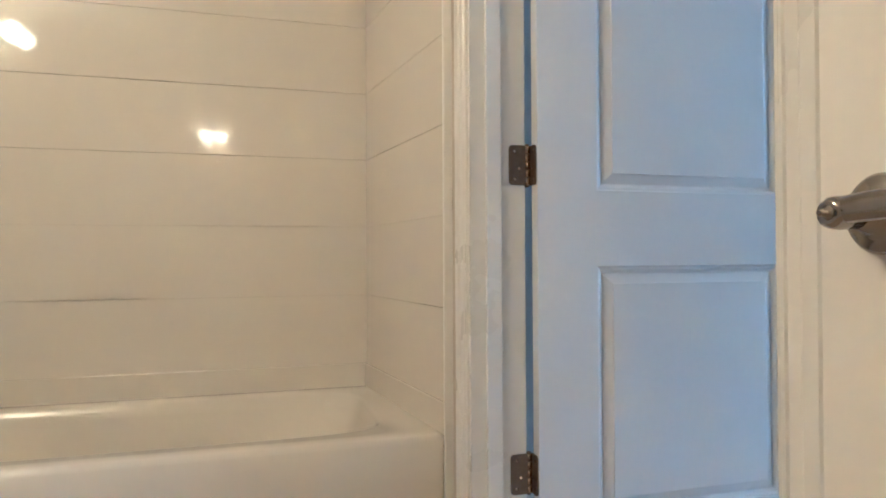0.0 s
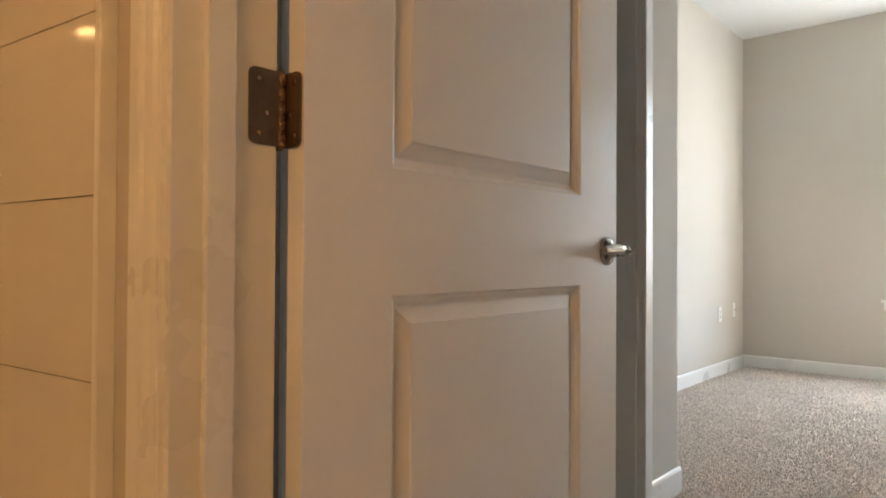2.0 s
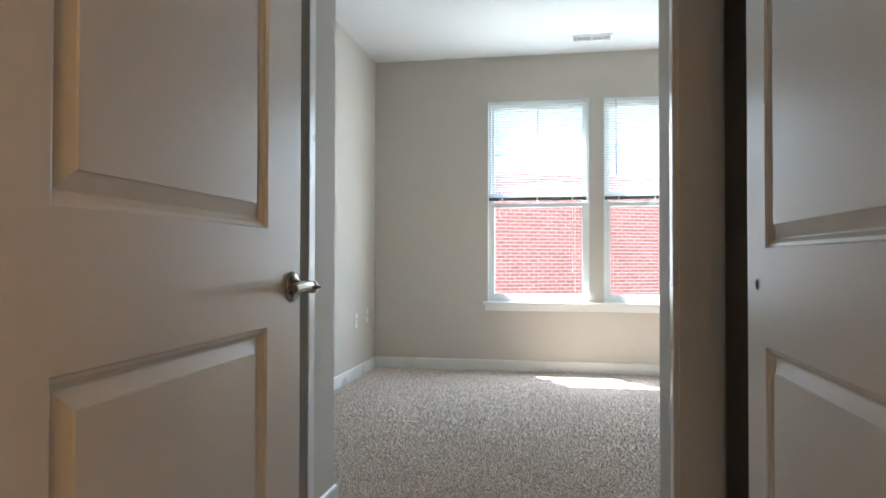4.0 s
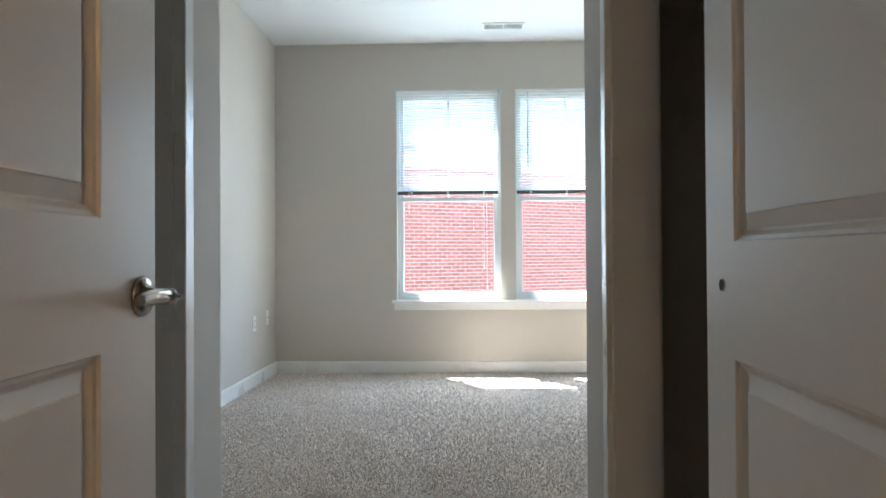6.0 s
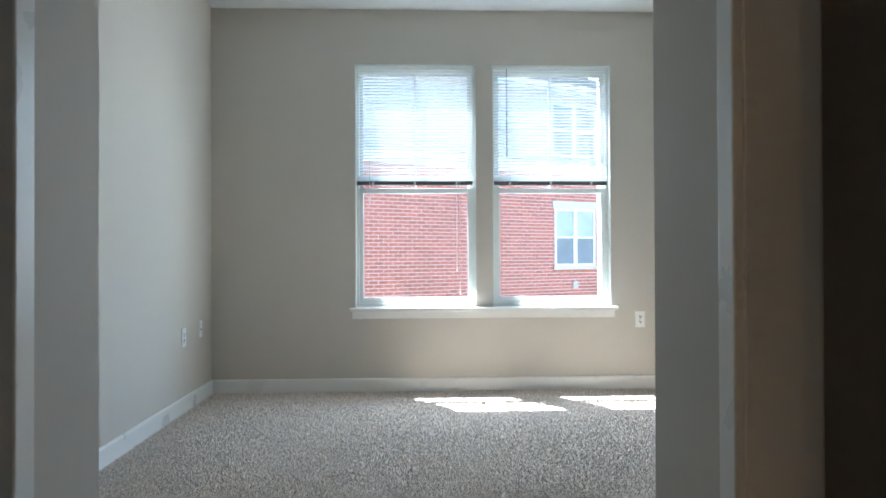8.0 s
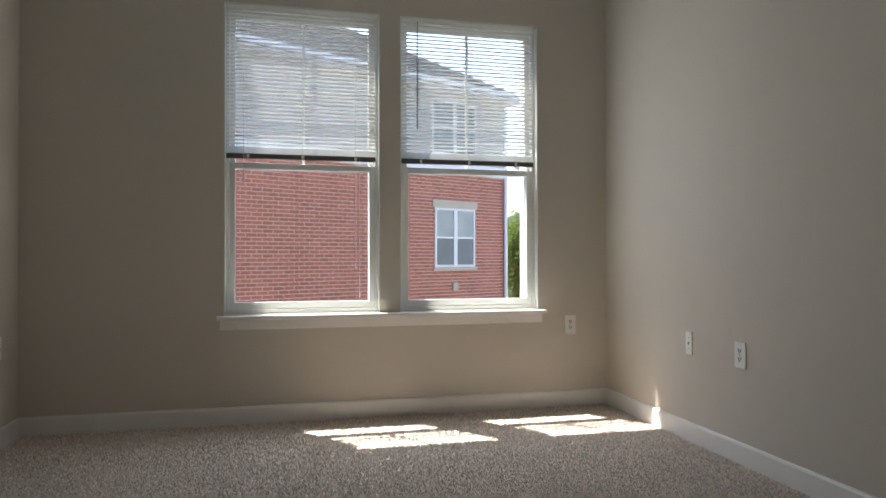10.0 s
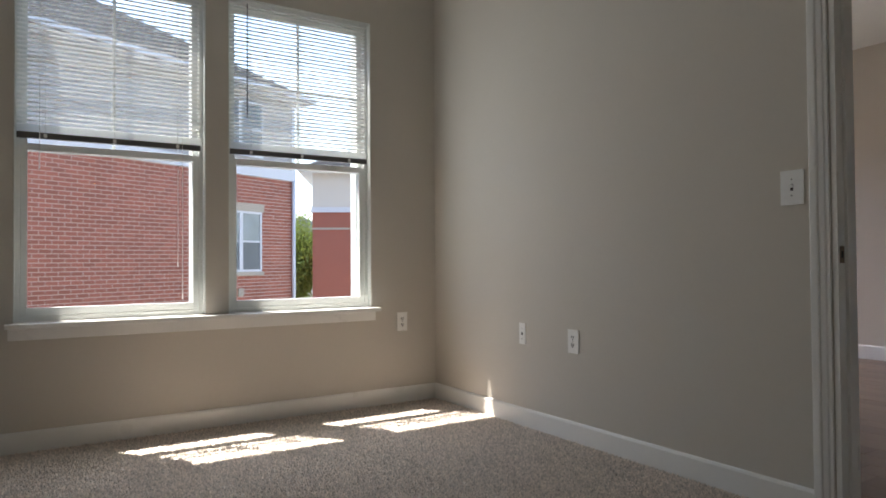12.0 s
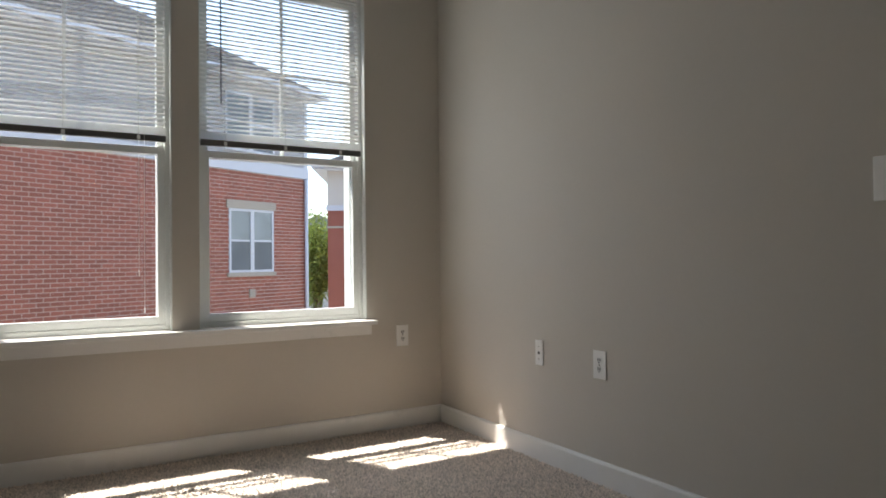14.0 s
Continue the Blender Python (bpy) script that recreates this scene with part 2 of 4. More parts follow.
# bathroom
structure("wall_bath_east", M_WALL, [(BATH_E, 0.765, BATH_S, DOOR_Y0 - 0.02, 0, CEIL), (BATH_E, 0.765, DOOR_Y1 + 0.02, NORTH + 0.14, 0, CEIL),
          (BATH_E, 0.765, DOOR_Y0 - 0.02, DOOR_Y1 + 0.02, 2.08, CEIL)], "cream painted bathroom wall with a doorway", "wall")
structure("wall_bath_north", M_WALL, [(BATH_W, BATH_E, BATH_N + 0.03, BATH_N + 0.15, 0, CEIL)], "bathroom wall behind the bathtub", "wall")
structure("wall_bath_west", M_WALL, [(BATH_W - 0.12, BATH_W, BATH_S - 0.12, BATH_N + 0.15, 0, CEIL)], "cream painted bathroom wall", "wall")
structure("wall_bath_south", M_WALL, [(BATH_W, 0.765, BATH_S - 0.12, BATH_S, 0, CEIL)], "cream painted bathroom wall", "wall")
structure("ceiling_bath", M_CEIL, [(BATH_W, BATH_E, BATH_S, BATH_N + 0.03, BATH_C, BATH_C + 0.08)], "white painted bathroom ceiling", "ceiling")
structure("floor_bath", M_VINYL, [(BATH_W, 0.80, BATH_S, BATH_N + 0.03, -0.06, 0.0)], "brown vinyl bathroom floor", "floor")

# room beyond the bedroom door
LR_S, LR_W = -5.40, 1.2
structure("wall_living_south", M_WALL, [(LR_W, EXT, LR_S - 0.12, LR_S, 0, CEIL)], "plain light wall of the room next door", "wall")
structure("wall_living_west", M_WALL, [(LR_W - 0.12, LR_W, LR_S, SOUTH - 0.12, 0, CEIL)], "plain wall of the room next door", "wall")
structure("wall_living_east", M_WALL, [(EAST, EXT, LR_S, -4.6, 0, CEIL), (EAST, EXT, -2.0, SOUTH - 0.12, 0, CEIL), (EAST, EXT, -4.6, -2.0, 0, SILL), (EAST, EXT, -4.6, -2.0, HEAD, CEIL)],
          "wall of the room next door with a wide window opening", "wall")
structure("ceiling_living", M_CEIL, [(LR_W, EXT, LR_S, SOUTH - 0.12, CEIL, CEIL + 0.1)], "white painted ceiling of the room next door", "ceiling")
structure("floor_living", M_WOOD, [(LR_W, EXT, LR_S, SOUTH - 0.08, -0.06, -0.012)], "brown wood plank floor of the room next door", "floor")


# ---- baseboards and casings ----
def board_profile(bm, a, b, n, h=0.105, t=0.014, z=0.0):
    """a baseboard from a to b (x, y), standing out along n, with a rounded top"""
    a, b, n = Vector((*a, 0)), Vector((*b, 0)), Vector((*n, 0))
    prof = [(0, 0), (t, 0), (t, h - 0.012), (t * 0.75, h - 0.004), (t * 0.4, h), (0, h)]
    rows = [[bm.verts.new(p + n * d + Vector((0, 0, z + hh))) for d, hh in prof] for p in (a, b)]
    k = len(prof)
    for i in range(k):
        bm.faces.new((rows[0][i], rows[0][(i + 1) % k], rows[1][(i + 1) % k], rows[1][i]))
    bm.faces.new(list(reversed(rows[0])))
    bm.faces.new(rows[1])


def baseboard(a, b, n, h=0.105, t=0.014, z=0.0):
    bm = bmesh.new()
    board_profile(bm, a, b, n, h, t, z)
    return tagged(part("baseboard", bm, M_TRIM), "white painted baseboard along the wall", "baseboard", kind="structure")


baseboard((EAST, SOUTH), (EAST, NORTH), (-1, 0))
baseboard((WEST, NORTH), (EAST - 0.014, NORTH), (0, -1))
baseboard((SD1 + 0.075, SOUTH), (EAST - 0.014, SOUTH), (0, 1))
baseboard((2.645, VN0), (WEST + 0.014, VN0), (0, -1))
baseboard((2.605, VS1), (WEST + 0.014, VS1), (0, 1))
baseboard((WEST, VN0), (WEST, NORTH - 0.014), (1, 0))
baseboard((WEST, SOUTH + 0.014), (WEST, VS1), (1, 0))
baseboard((0.765, VN1 + CLD), (WEST - 0.12, VN1 + CLD), (0, -1))
baseboard((WEST - 0.12, VN1), (WEST - 0.12, VN1 + CLD - 0.014), (-1, 0))
baseboard((0.765, VS0 - CLD), (WEST - 0.12, VS0 - CLD), (0, 1))
baseboard((WEST - 0.12, VS0 - CLD + 0.014), (WEST - 0.12, VS0), (-1, 0))
baseboard((LR_W, LR_S), (EAST, LR_S), (0, 1), h=0.13)
baseboard((EAST, LR_S + 0.014), (EAST, SOUTH - 0.12), (-1, 0), h=0.13)


def casing(p0, p1, side, n, z0, z1, w=0.07, t=0.018, flat=False):
    """upright moulded casing: inner edge at p0 (x, y), width along side, standing out along n"""
    p, s, nn = Vector((*p0, 0)), Vector((*side, 0)), Vector((*n, 0))
    prof = [(0, 0), (0, t * 0.48), (w * 0.03, t * 0.55), (w * 0.10, t * 0.55), (w * 0.13, t * 0.36), (w * 0.20, t * 0.36), (w * 0.26, t * 0.62), (w * 0.52, t * 0.68),
            (w * 0.56, t * 0.92), (w * 0.62, t), (w * 0.92, t), (w * 0.98, t * 0.85), (w, t * 0.6), (w, 0)]
    if flat:
        prof = [(0, 0), (0, t - 0.004), (0.0015, t - 0.001), (0.005, t), (w - 0.005, t), (w - 0.0015, t - 0.001), (w, t - 0.004), (w, 0)]
    bm = bmesh.new()
    rows = [[bm.verts.new(p + s * a + nn * b + Vector((0, 0, z))) for a, b in prof] for z in (z0, z1)]
    k = len(prof)
    for i in range(k):
        bm.faces.new((rows[0][i], rows[0][(i + 1) % k], rows[1][(i + 1) % k], rows[1][i]))
    bm.faces.new(list(reversed(rows[0])))
    bm.faces.new(rows[1])
    return tagged(part("trim", bm, M_TRIM), "white painted moulded door casing", "casing", kind="structure")


def head_casing(x0, x1, y0, y1, z, w=0.07):
    bm = bmesh.new()
    box(bm, x0, x1, y0, y1, z, z + w, bevel=0.003)
    return tagged(part("trim", bm, M_TRIM), "white painted head casing over a doorway", "casing", kind="structure")


DH = 2.055
# bathroom doorway: casings on both faces, jambs with stops
casing((BATH_E, DOOR_Y1 + 0.012), None, (0, 1), (-1, 0), 0, DH + 0.06)
casing((BATH_E, DOOR_Y0 - 0.012), None, (0, -1), (-1, 0), 0, DH + 0.06, w=0.062)
casing((0.765, DOOR_Y1 + 0.012), None, (0, 1), (1, 0), 0, DH + 0.06)
head_casing(BATH_E - 0.018, BATH_E, DOOR_Y0 - 0.07, DOOR_Y1 + 0.08, DH + 0.06)
structure("jamb", M_TRIM, [(BATH_E - 0.002, 0.776, DOOR_Y1, DOOR_Y1 + 0.019, 0, DH + 0.02), (BATH_E - 0.002, 0.776, DOOR_Y0 - 0.019, DOOR_Y0, 0, DH + 0.02),
          (BATH_E - 0.002, 0.776, DOOR_Y0, DOOR_Y1, DH, DH + 0.02)], "white painted door jamb", "door frame")
structure("door_stop", M_TRIM, [(0.668, 0.708, DOOR_Y1 - 0.012, DOOR_Y1 - 0.0005, 0, DH), (0.668, 0.708, DOOR_Y0 + 0.0005, DOOR_Y0 + 0.012, 0, DH)],
          "white painted door stop strip", "door stop", bevel=0.002)
# closet openings: jamb facing the camera's way and casings
for face, other, sgn, far in ((VN0, VN1, -1, CL_X1N), (VS1, VS0, 1, CL_X1)):
    structure("jamb", M_TRIM, [(far - 0.018, far, min(face, other) - 0.004, max(face, other) + 0.004, 0, 2.08), (CL_X0, CL_X0 + 0.018, min(face, other) - 0.004, max(face, other) + 0.004, 0, 2.08)],
              "white painted closet jamb in shade", "door frame", bevel=0.002)
    casing((far - 0.012, face), None, (1, 0), (0, sgn), 0, 2.11, w=0.062, t=0.04 if sgn < 0 else 0.022, flat=True)
    casing((far - 0.012, other), None, (1, 0), (0, -sgn), 0, 2.11, w=0.062, t=0.02)
    casing((CL_X0 + 0.012, face), None, (-1, 0), (0, sgn), 0, 2.11, w=0.062, t=0.02)
# doorway in the south wall
casing((SD1 + 0.005, SOUTH), None, (1, 0), (0, 1), 0, SDH + 0.03, w=0.07)
casing((SD0 - 0.005, SOUTH), None, (-1, 0), (0, 1), 0, SDH + 0.03, w=0.07)
structure("jamb", M_TRIM, [(SD1 - 0.019, SD1, SOUTH - 0.122, SOUTH + 0.002, 0, SDH), (SD0, SD0 + 0.019, SOUTH - 0.122, SOUTH + 0.002, 0, SDH), (SD0 + 0.019, SD1 - 0.019, SOUTH - 0.122, SOUTH + 0.002, SDH - 0.019, SDH)],
          "white painted door jamb", "door frame")
structure("door_stop", M_TRIM, [(SD1 - 0.031, SD1 - 0.0195, SOUTH - 0.082, SOUTH - 0.042, 0, SDH - 0.02)], "white painted door stop strip", "door stop", bevel=0.002)


# ---- panelled doors ----
def panel_door_mesh(w, h, t, stile, zs, name="slab"):
    """a moulded two-panel slab, x from 0 to w, y from 0 to t, with raised panels on both faces"""
    bm = bmesh.new()
    xs = [0, stile, w - stile, w]
    zz = [0, zs[0], zs[1], zs[2], zs[3], h]
    for y, d in ((0.0, 1), (t, -1)):
        g = {(i, k): bm.verts.new((xs[i], y, zz[k])) for i in range(4) for k in range(6)}
        for i in range(3):
            for k in range(5):
                c = [g[i, k], g[i + 1, k], g[i + 1, k + 1], g[i, k + 1]]
                if i == 1 and k in (1, 3):
                    ring = c
                    for inset, depth in ((0.001, 0.0003), (0.0035, 0.0055), (0.010, 0.0075), (0.018, 0.0150), (0.021, 0.0155), (0.046, 0.0055), (0.0472, 0.0022), (0.050, 0.0020)):
                        x0, x1, z0, z1 = xs[1] + inset, xs[2] - inset, zz[k] + inset, zz[k + 1] - inset
                        nxt = [bm.verts.new((x, y + d * depth, z)) for x, z in ((x0, z0), (x1, z0), (x1, z1), (x0, z1))]
                        for j in range(4):
                            bm.faces.new((ring[j], ring[(j + 1) % 4], nxt[(j + 1) % 4], nxt[j]))
                        ring = nxt
                    bm.faces.new(ring)
                else:
                    bm.faces.new(c)
        if y == 0.0:
            front = g
    for i in range(3):
        bm.faces.new((front[i, 0], front[i + 1, 0], g[i + 1, 0], g[i, 0]))
        bm.faces.new((front[i, 5], front[i + 1, 5], g[i + 1, 5], g[i, 5]))
    for k in range(5):
        bm.faces.new((front[0, k], front[0, k + 1], g[0, k + 1], g[0, k]))
        bm.faces.new((front[3, k], front[3, k + 1], g[3, k + 1], g[3, k]))
    return bm


def lever(parent, x, z, y, side, toward, label="satin nickel lever handle"):
    """lever on a slab: rosette at (x, z) on the face y, standing out along side (+1 or -1 in y), blade towards +x or -x"""
    bm = bmesh.new()
    lathe(bm, (x, y, z), (0, side, 0), [(0, 0.033), (0.004, 0.033), (0.008, 0.030), (0.0105, 0.022), (0.013, 0.0165), (0.030, 0.0125)], 32)
    ros = part("rosette", bm, M_NICKEL, parent)
    bm = bmesh.new()
    n = 14
    rows = []
    for i in range(n + 1):
        u = i / n
        cx = x + toward * (-0.012 + 0.118 * u)
        hh = 0.0105 - 0.002 * u + 0.002 * math.sin(u * math.pi)
        dd = 0.0095 - 0.003 * u
        cy = y + side * (0.047 + 0.003 * u)
        cz = z + 0.004 * math.sin(u * math.pi)
        rows.append([bm.verts.new((cx, cy + dd * math.cos(a) * side, cz + hh * math.sin(a))) for a in [2 * math.pi * j / 14 for j in range(14)]])
    for a, b in zip(rows, rows[1:]):
        for j in range(14):
            f = bm.faces.new((a[j], a[(j + 1) % 14], b[(j + 1) % 14], b[j]))
            f.smooth = True
    bm.faces.new(rows[0])
    bm.faces.new(rows[-1])
    blade = part("lever", bm, M_NICKEL, ros)
    bm = bmesh.new()
    lathe(bm, (x, y + side * 0.028, z), (0, side, 0), [(0, 0.0125), (0.018, 0.0135), (0.026, 0.0125), (0.030, 0.009)], 24)
    part("hub", bm, M_NICKEL, ros)
    bm = bmesh.new()
    lathe(bm, (x, y + side * 0.056, z), (0, side, 0), [(0, 0.006), (0.003, 0.006), (0.0035, 0.0035), (0.010, 0.0030), (0.011, 0.002)], 12)
    part("privacy_button", bm, M_NICKEL, ros)
    return ros


def hinge(z, pin, name="hinge"):
    e = empty(name, pin[0], pin[1], z)
    hgt = 0.102
    bm = bmesh.new()
    # leaf on the jamb: in the plane of the jamb face, towards the bathroom
    bmesh_leaf(bm, "x", -0.056, -0.0095, -0.0128, -0.0095, hgt)
    lj = part("jamb_leaf", bm, M_BRONZE, e)
    bm = bmesh.new()
    bmesh_leaf(bm, "y", -0.042, -0.004, 0.0035, 0.0065, hgt)
    ld = part("door_leaf", bm, M_BRONZE, e)
    # knuckles coloured brighter than the leaves to stand in for their highlight
    for k in range(5):
        bm = bmesh.new()
        z0 = -hgt / 2 + k * hgt / 5
        cyl(bm, (-0.004, -0.006, z0 + 0.0012), (-0.004, -0.006, z0 + hgt / 5 - 0.0012), 0.0085, seg=16)
        part("knuckle", bm, M_BARREL, e, "shiny hinge knuckle, its highlight put into the colour")
    bm = bmesh.new()
    lathe(bm, (-0.004, -0.006, -hgt / 2 - 0.005), (0, 0, 1), [(0, 0.003), (0.002, 0.0062), (0.005, 0.0066), (hgt + 0.005, 0.0066), (hgt + 0.008, 0.0062), (hgt + 0.010, 0.003)], 14)
    part("pin", bm, M_BRONZE, e)
    # screw heads share the brightened metal so that they stand out
    for k, zz in enumerate((-0.036, -0.008, 0.036)):
        off = 0.030 if k != 1 else 0.018
        bm = bmesh.new()
        lathe(bm, (-off - 0.010, -0.0126, zz), (0, -1, 0), [(0, 0.0042), (0.0008, 0.0042), (0.0012, 0.002)], 10)
        part("screw", bm, M_BARREL, lj)
        bm = bmesh.new()
        lathe(bm, (0.0036, -off, zz), (-1, 0, 0), [(0, 0.0042), (0.0008, 0.0042), (0.0012, 0.002)], 10)
        part("screw", bm, M_BARREL, ld)
    return tagged(e, "aged metal butt hinge with rounded corners", "hinge", group="bathroom door hinges")


def bmesh_leaf(bm, plane, a0, a1, b0, b1, h):
    """thin plate with two rounded corners on the side a0"""
    r, pts = 0.010, []
    for cx, cz, s in ((a0 + r, h / 2 - r, 90), (a0 + r, -h / 2 + r, 180)):
        for k in range(6):
            ang = radians(s + 90 * k / 5)
            pts.append((cx + r * math.cos(ang), cz + r * math.sin(ang)))
    pts += [(a1, -h / 2), (a1, h / 2)]
    lo = [bm.verts.new((u, b0, v) if plane == "x" else (b0, u, v)) for u, v in pts]
    hi = [bm.verts.new((u, b1, v) if plane == "x" else (b1, u, v)) for u, v in pts]
    bm.faces.new(lo)
    bm.faces.new(hi)
    k = len(pts)
    for i in range(k):
        bm.faces.new((lo[i], lo[(i + 1) % k], hi[(i + 1) % k], hi[i]))


ZP = (0.235, 0.887, 1.082, 1.905)
PIN = (0.788, 1.315)
# bathroom door, swung out at a right angle into the passage
door = empty("door_1", PIN[0] + 0.008, 1.270, 0.012)
part("slab", panel_door_mesh(0.915, 2.03, 0.035, 0.168, ZP), M_DOOR, door)
lever(door, 0.915 - 0.050, 0.962, 0.0, -1, -1)
lever(door, 0.915 - 0.050, 0.962, 0.035, 1, -1)
bpart("latch_plate", M_NICKEL, door, 0.9145, 0.9165, 0.006, 0.029, 0.940, 0.996)
tagged(door, "white moulded two-panel bathroom door standing open", "door")
for z in (0.37, 1.158, 1.80):
    hinge(z, PIN)

# second bathroom door, folded back against the wall
door2 = empty("door_2", 0.575, 0.19, 0.012, -90)
part("slab", panel_door_mesh(0.80, 2.03, 0.035, 0.13, ZP), M_DOOR, door2)
lever(door2, 0.062, 0.945, 0.0, -1, 1)
tagged(door2, "white moulded two-panel door folded back against the wall", "door")

# sliding closet doors
def sliding_door(x0, y0, w):
    e = empty("closet_door", x0, y0, 0.012)
    bm = panel_door_mesh(w, 2.03, 0.032, 0.13, (0.22, 0.845, 1.045, 1.90))
    part("slab", bm, M_DOOR, e)
    bm = bmesh.new()
    lathe(bm, (w - 0.075, 0.0325, 0.97), (0, 1, 0), [(-0.006, 0.0108), (0.0006, 0.0108), (0.0010, 0.0100)], 24)
    part("bore_ring", bm, M_DARK, e, "dark empty bore hole for a finger pull")
    bm = bmesh.new()
    lathe(bm, (w - 0.075, 0.0325, 0.97), (0, 1, 0), [(0.0, 0.0128), (0.0005, 0.0128), (0.0006, 0.0110)], 24)
    part("bore_rim", bm, M_DOOR, e)
    return e


tagged(sliding_door(0.98, 0.255, 0.905), "white moulded sliding closet door with an empty pull hole", "closet door", group="closet doors")
structure("closet_track", M_TRIM, [(CL_X0 + 0.02, CL_X1 - 0.02, VS0 + 0.01, VS1 - 0.01, 2.045, 2.078)], "white sliding door track", "track")


# ---- closet shelves of coated wire ----
def wire_shelf(y_back, sgn, z=1.84):
    e = empty("wire_shelf", 0, y_back, z)
    for d in (0.012, 0.13, 0.26, 0.40):
        bm = bmesh.new()
        cyl(bm, (0.77, sgn * d, 0), (WEST - 0.125, sgn * d, 0), 0.0035, seg=8)
        part("rod", bm, M_WIRE, e)
    bm = bmesh.new()
    for k in range(66):
        x = 0.80 + k * 0.031
        cyl(bm, (x, sgn * 0.012, 0.005), (x, sgn * 0.40, 0.005), 0.0018, seg=5)
    tagged(part("cross_wires", bm, M_WIRE, e), kind="stuff")
    bm = bmesh.new()
    cyl(bm, (0.77, sgn * 0.36, -0.06), (WEST - 0.125, sgn * 0.36, -0.06), 0.0125, seg=14)
    part("hanging_rail", bm, M_WIRE, e)
    for x in (1.3, 1.95, 2.72):
        bm = bmesh.new()
        cyl(bm, (x, sgn * 0.002, -0.29), (x, sgn * 0.38, -0.008), 0.005, seg=8)
        part("bracket", bm, M_WIRE, e)
        bm = bmesh.new()
        prev = None
        for k in range(9):
            a = math.pi * (0.1 + 1.15 * k / 8)
            p = Vector((x, sgn * (0.36 + 0.022 * math.cos(a)), -0.058 - 0.022 * math.sin(a)))
            if prev:
                cyl(bm, prev, p, 0.0045, seg=8)
            prev = p
        part("rail_hook", bm, M_WIRE, e)
    return tagged(e, "white coated wire closet shelf with a hanging rail", "shelf", group="closet shelves")


wire_shelf(VS0 - CLD, 1)
wire_shelf(VN1 + CLD, -1)


# ---- bathtub and surround ----
TX0, TX1, TY0, TY1, TZ = -0.95, 0.618, 1.475, BATH_N, 0.44


def bathtub():
    e = empty("bathtub", 0, 0, 0)
    bm = bmesh.new()
    n = 64

    def ring(cx, cy, ax, ay, z, p):
        out = []
        for i in range(n):
            a = 2 * math.pi * (i + 0.5) / n
            c, s = math.cos(a), math.sin(a)
            out.append(bm.verts.new((cx + ax * math.copysign(abs(c) ** (2 / p), c), cy + ay * math.copysign(abs(s) ** (2 / p), s), z)))
        return out
    cx, cy = (TX0 + TX1) / 2, (TY0 + TY1) / 2 + 0.01
    hx, hy = (TX1 - TX0) / 2, (TY1 - TY0) / 2
    rings = [ring(cx, cy - 0.01, hx, hy, 0.0, 60), ring(cx, cy - 0.01, hx, hy, TZ - 0.018, 60), ring(cx, cy - 0.01, hx - 0.006, hy - 0.006, TZ - 0.004, 50),
             ring(cx, cy - 0.01, hx - 0.02, hy - 0.02, TZ, 40), ring(cx - 0.03, cy, hx - 0.105, hy - 0.075, TZ, 6), ring(cx - 0.03, cy, hx - 0.118, hy - 0.088, TZ - 0.010, 6),
             ring(cx - 0.032, cy, hx - 0.128, hy - 0.097, TZ - 0.05, 5.5), ring(cx - 0.05, cy, hx - 0.19, hy - 0.135, 0.20, 5), ring(cx - 0.04, cy, hx - 0.23, hy - 0.17, 0.13, 4),
             ring(cx - 0.04, cy, hx - 0.33, hy - 0.25, 0.115, 3)]
    for a, b in zip(rings, rings[1:]):
        for i in range(n):
            f = bm.faces.new((a[i], a[(i + 1) % n], b[(i + 1) % n], b[i]))
            f.smooth = True
    bm.faces.new(rings[-1])
    bm.faces.new(list(reversed(rings[0])))
    shell = part("shell", bm, M_TUB, e)
    bm = bmesh.new()
    box(bm, TX0 + 0.03, TX1 - 0.003, TY1 - 0.014, TY1 - 0.002, TZ - 0.004, TZ + 0.085, bevel=0.003)
    part("tile_flange", bm, M_TUB, e)
    bm = bmesh.new()
    box(bm, -0.012, -0.001, -0.79, -0.012, TZ - 0.004, TZ + 0.085, bevel=0.003)
    fl = part("tile_flange", bm, M_TUB, e)
    fl.matrix_local = pose(0.535, BATH_N - 0.004, 0, 0, 0, 6.3)
    bm = bmesh.new()
    lathe(bm, (cx - 0.45, cy, 0.115), (0, 0, 1), [(0, 0.035), (0.004, 0.034), (0.006, 0.02)], 24)
    part("drain", bm, M_NICKEL, e)
    return tagged(e, "cream white acrylic alcove bathtub", "bathtub")


bathtub()
# surround: long glossy panels with thin joints, one above another
s0 = structure("wall_tub_surround_back", M_GROUT, [(TX0, TX1 - 0.004, BATH_N + 0.004, BATH_N + 0.030, 0.50, BATH_C)], "glossy cream plank tiles behind the bathtub", "tile wall")
END = pose(0.535, BATH_N - 0.004, 0, 0, 0, 6.3)      # the end wall leans out towards the room
bm = bmesh.new()
box(bm, 0.007, 0.035, -0.795, 0.03, 0.50, BATH_C)
s1 = tagged(part("wall_tub_surround_end", bm, M_GROUT), "glossy cream plank tiles at the tub's end", "tile wall", kind="structure")
s1.matrix_world = END
JOINTS = [0.520, 0.783, 1.040, 1.295, 1.548, 1.802, 2.056, 2.31, 2.44]
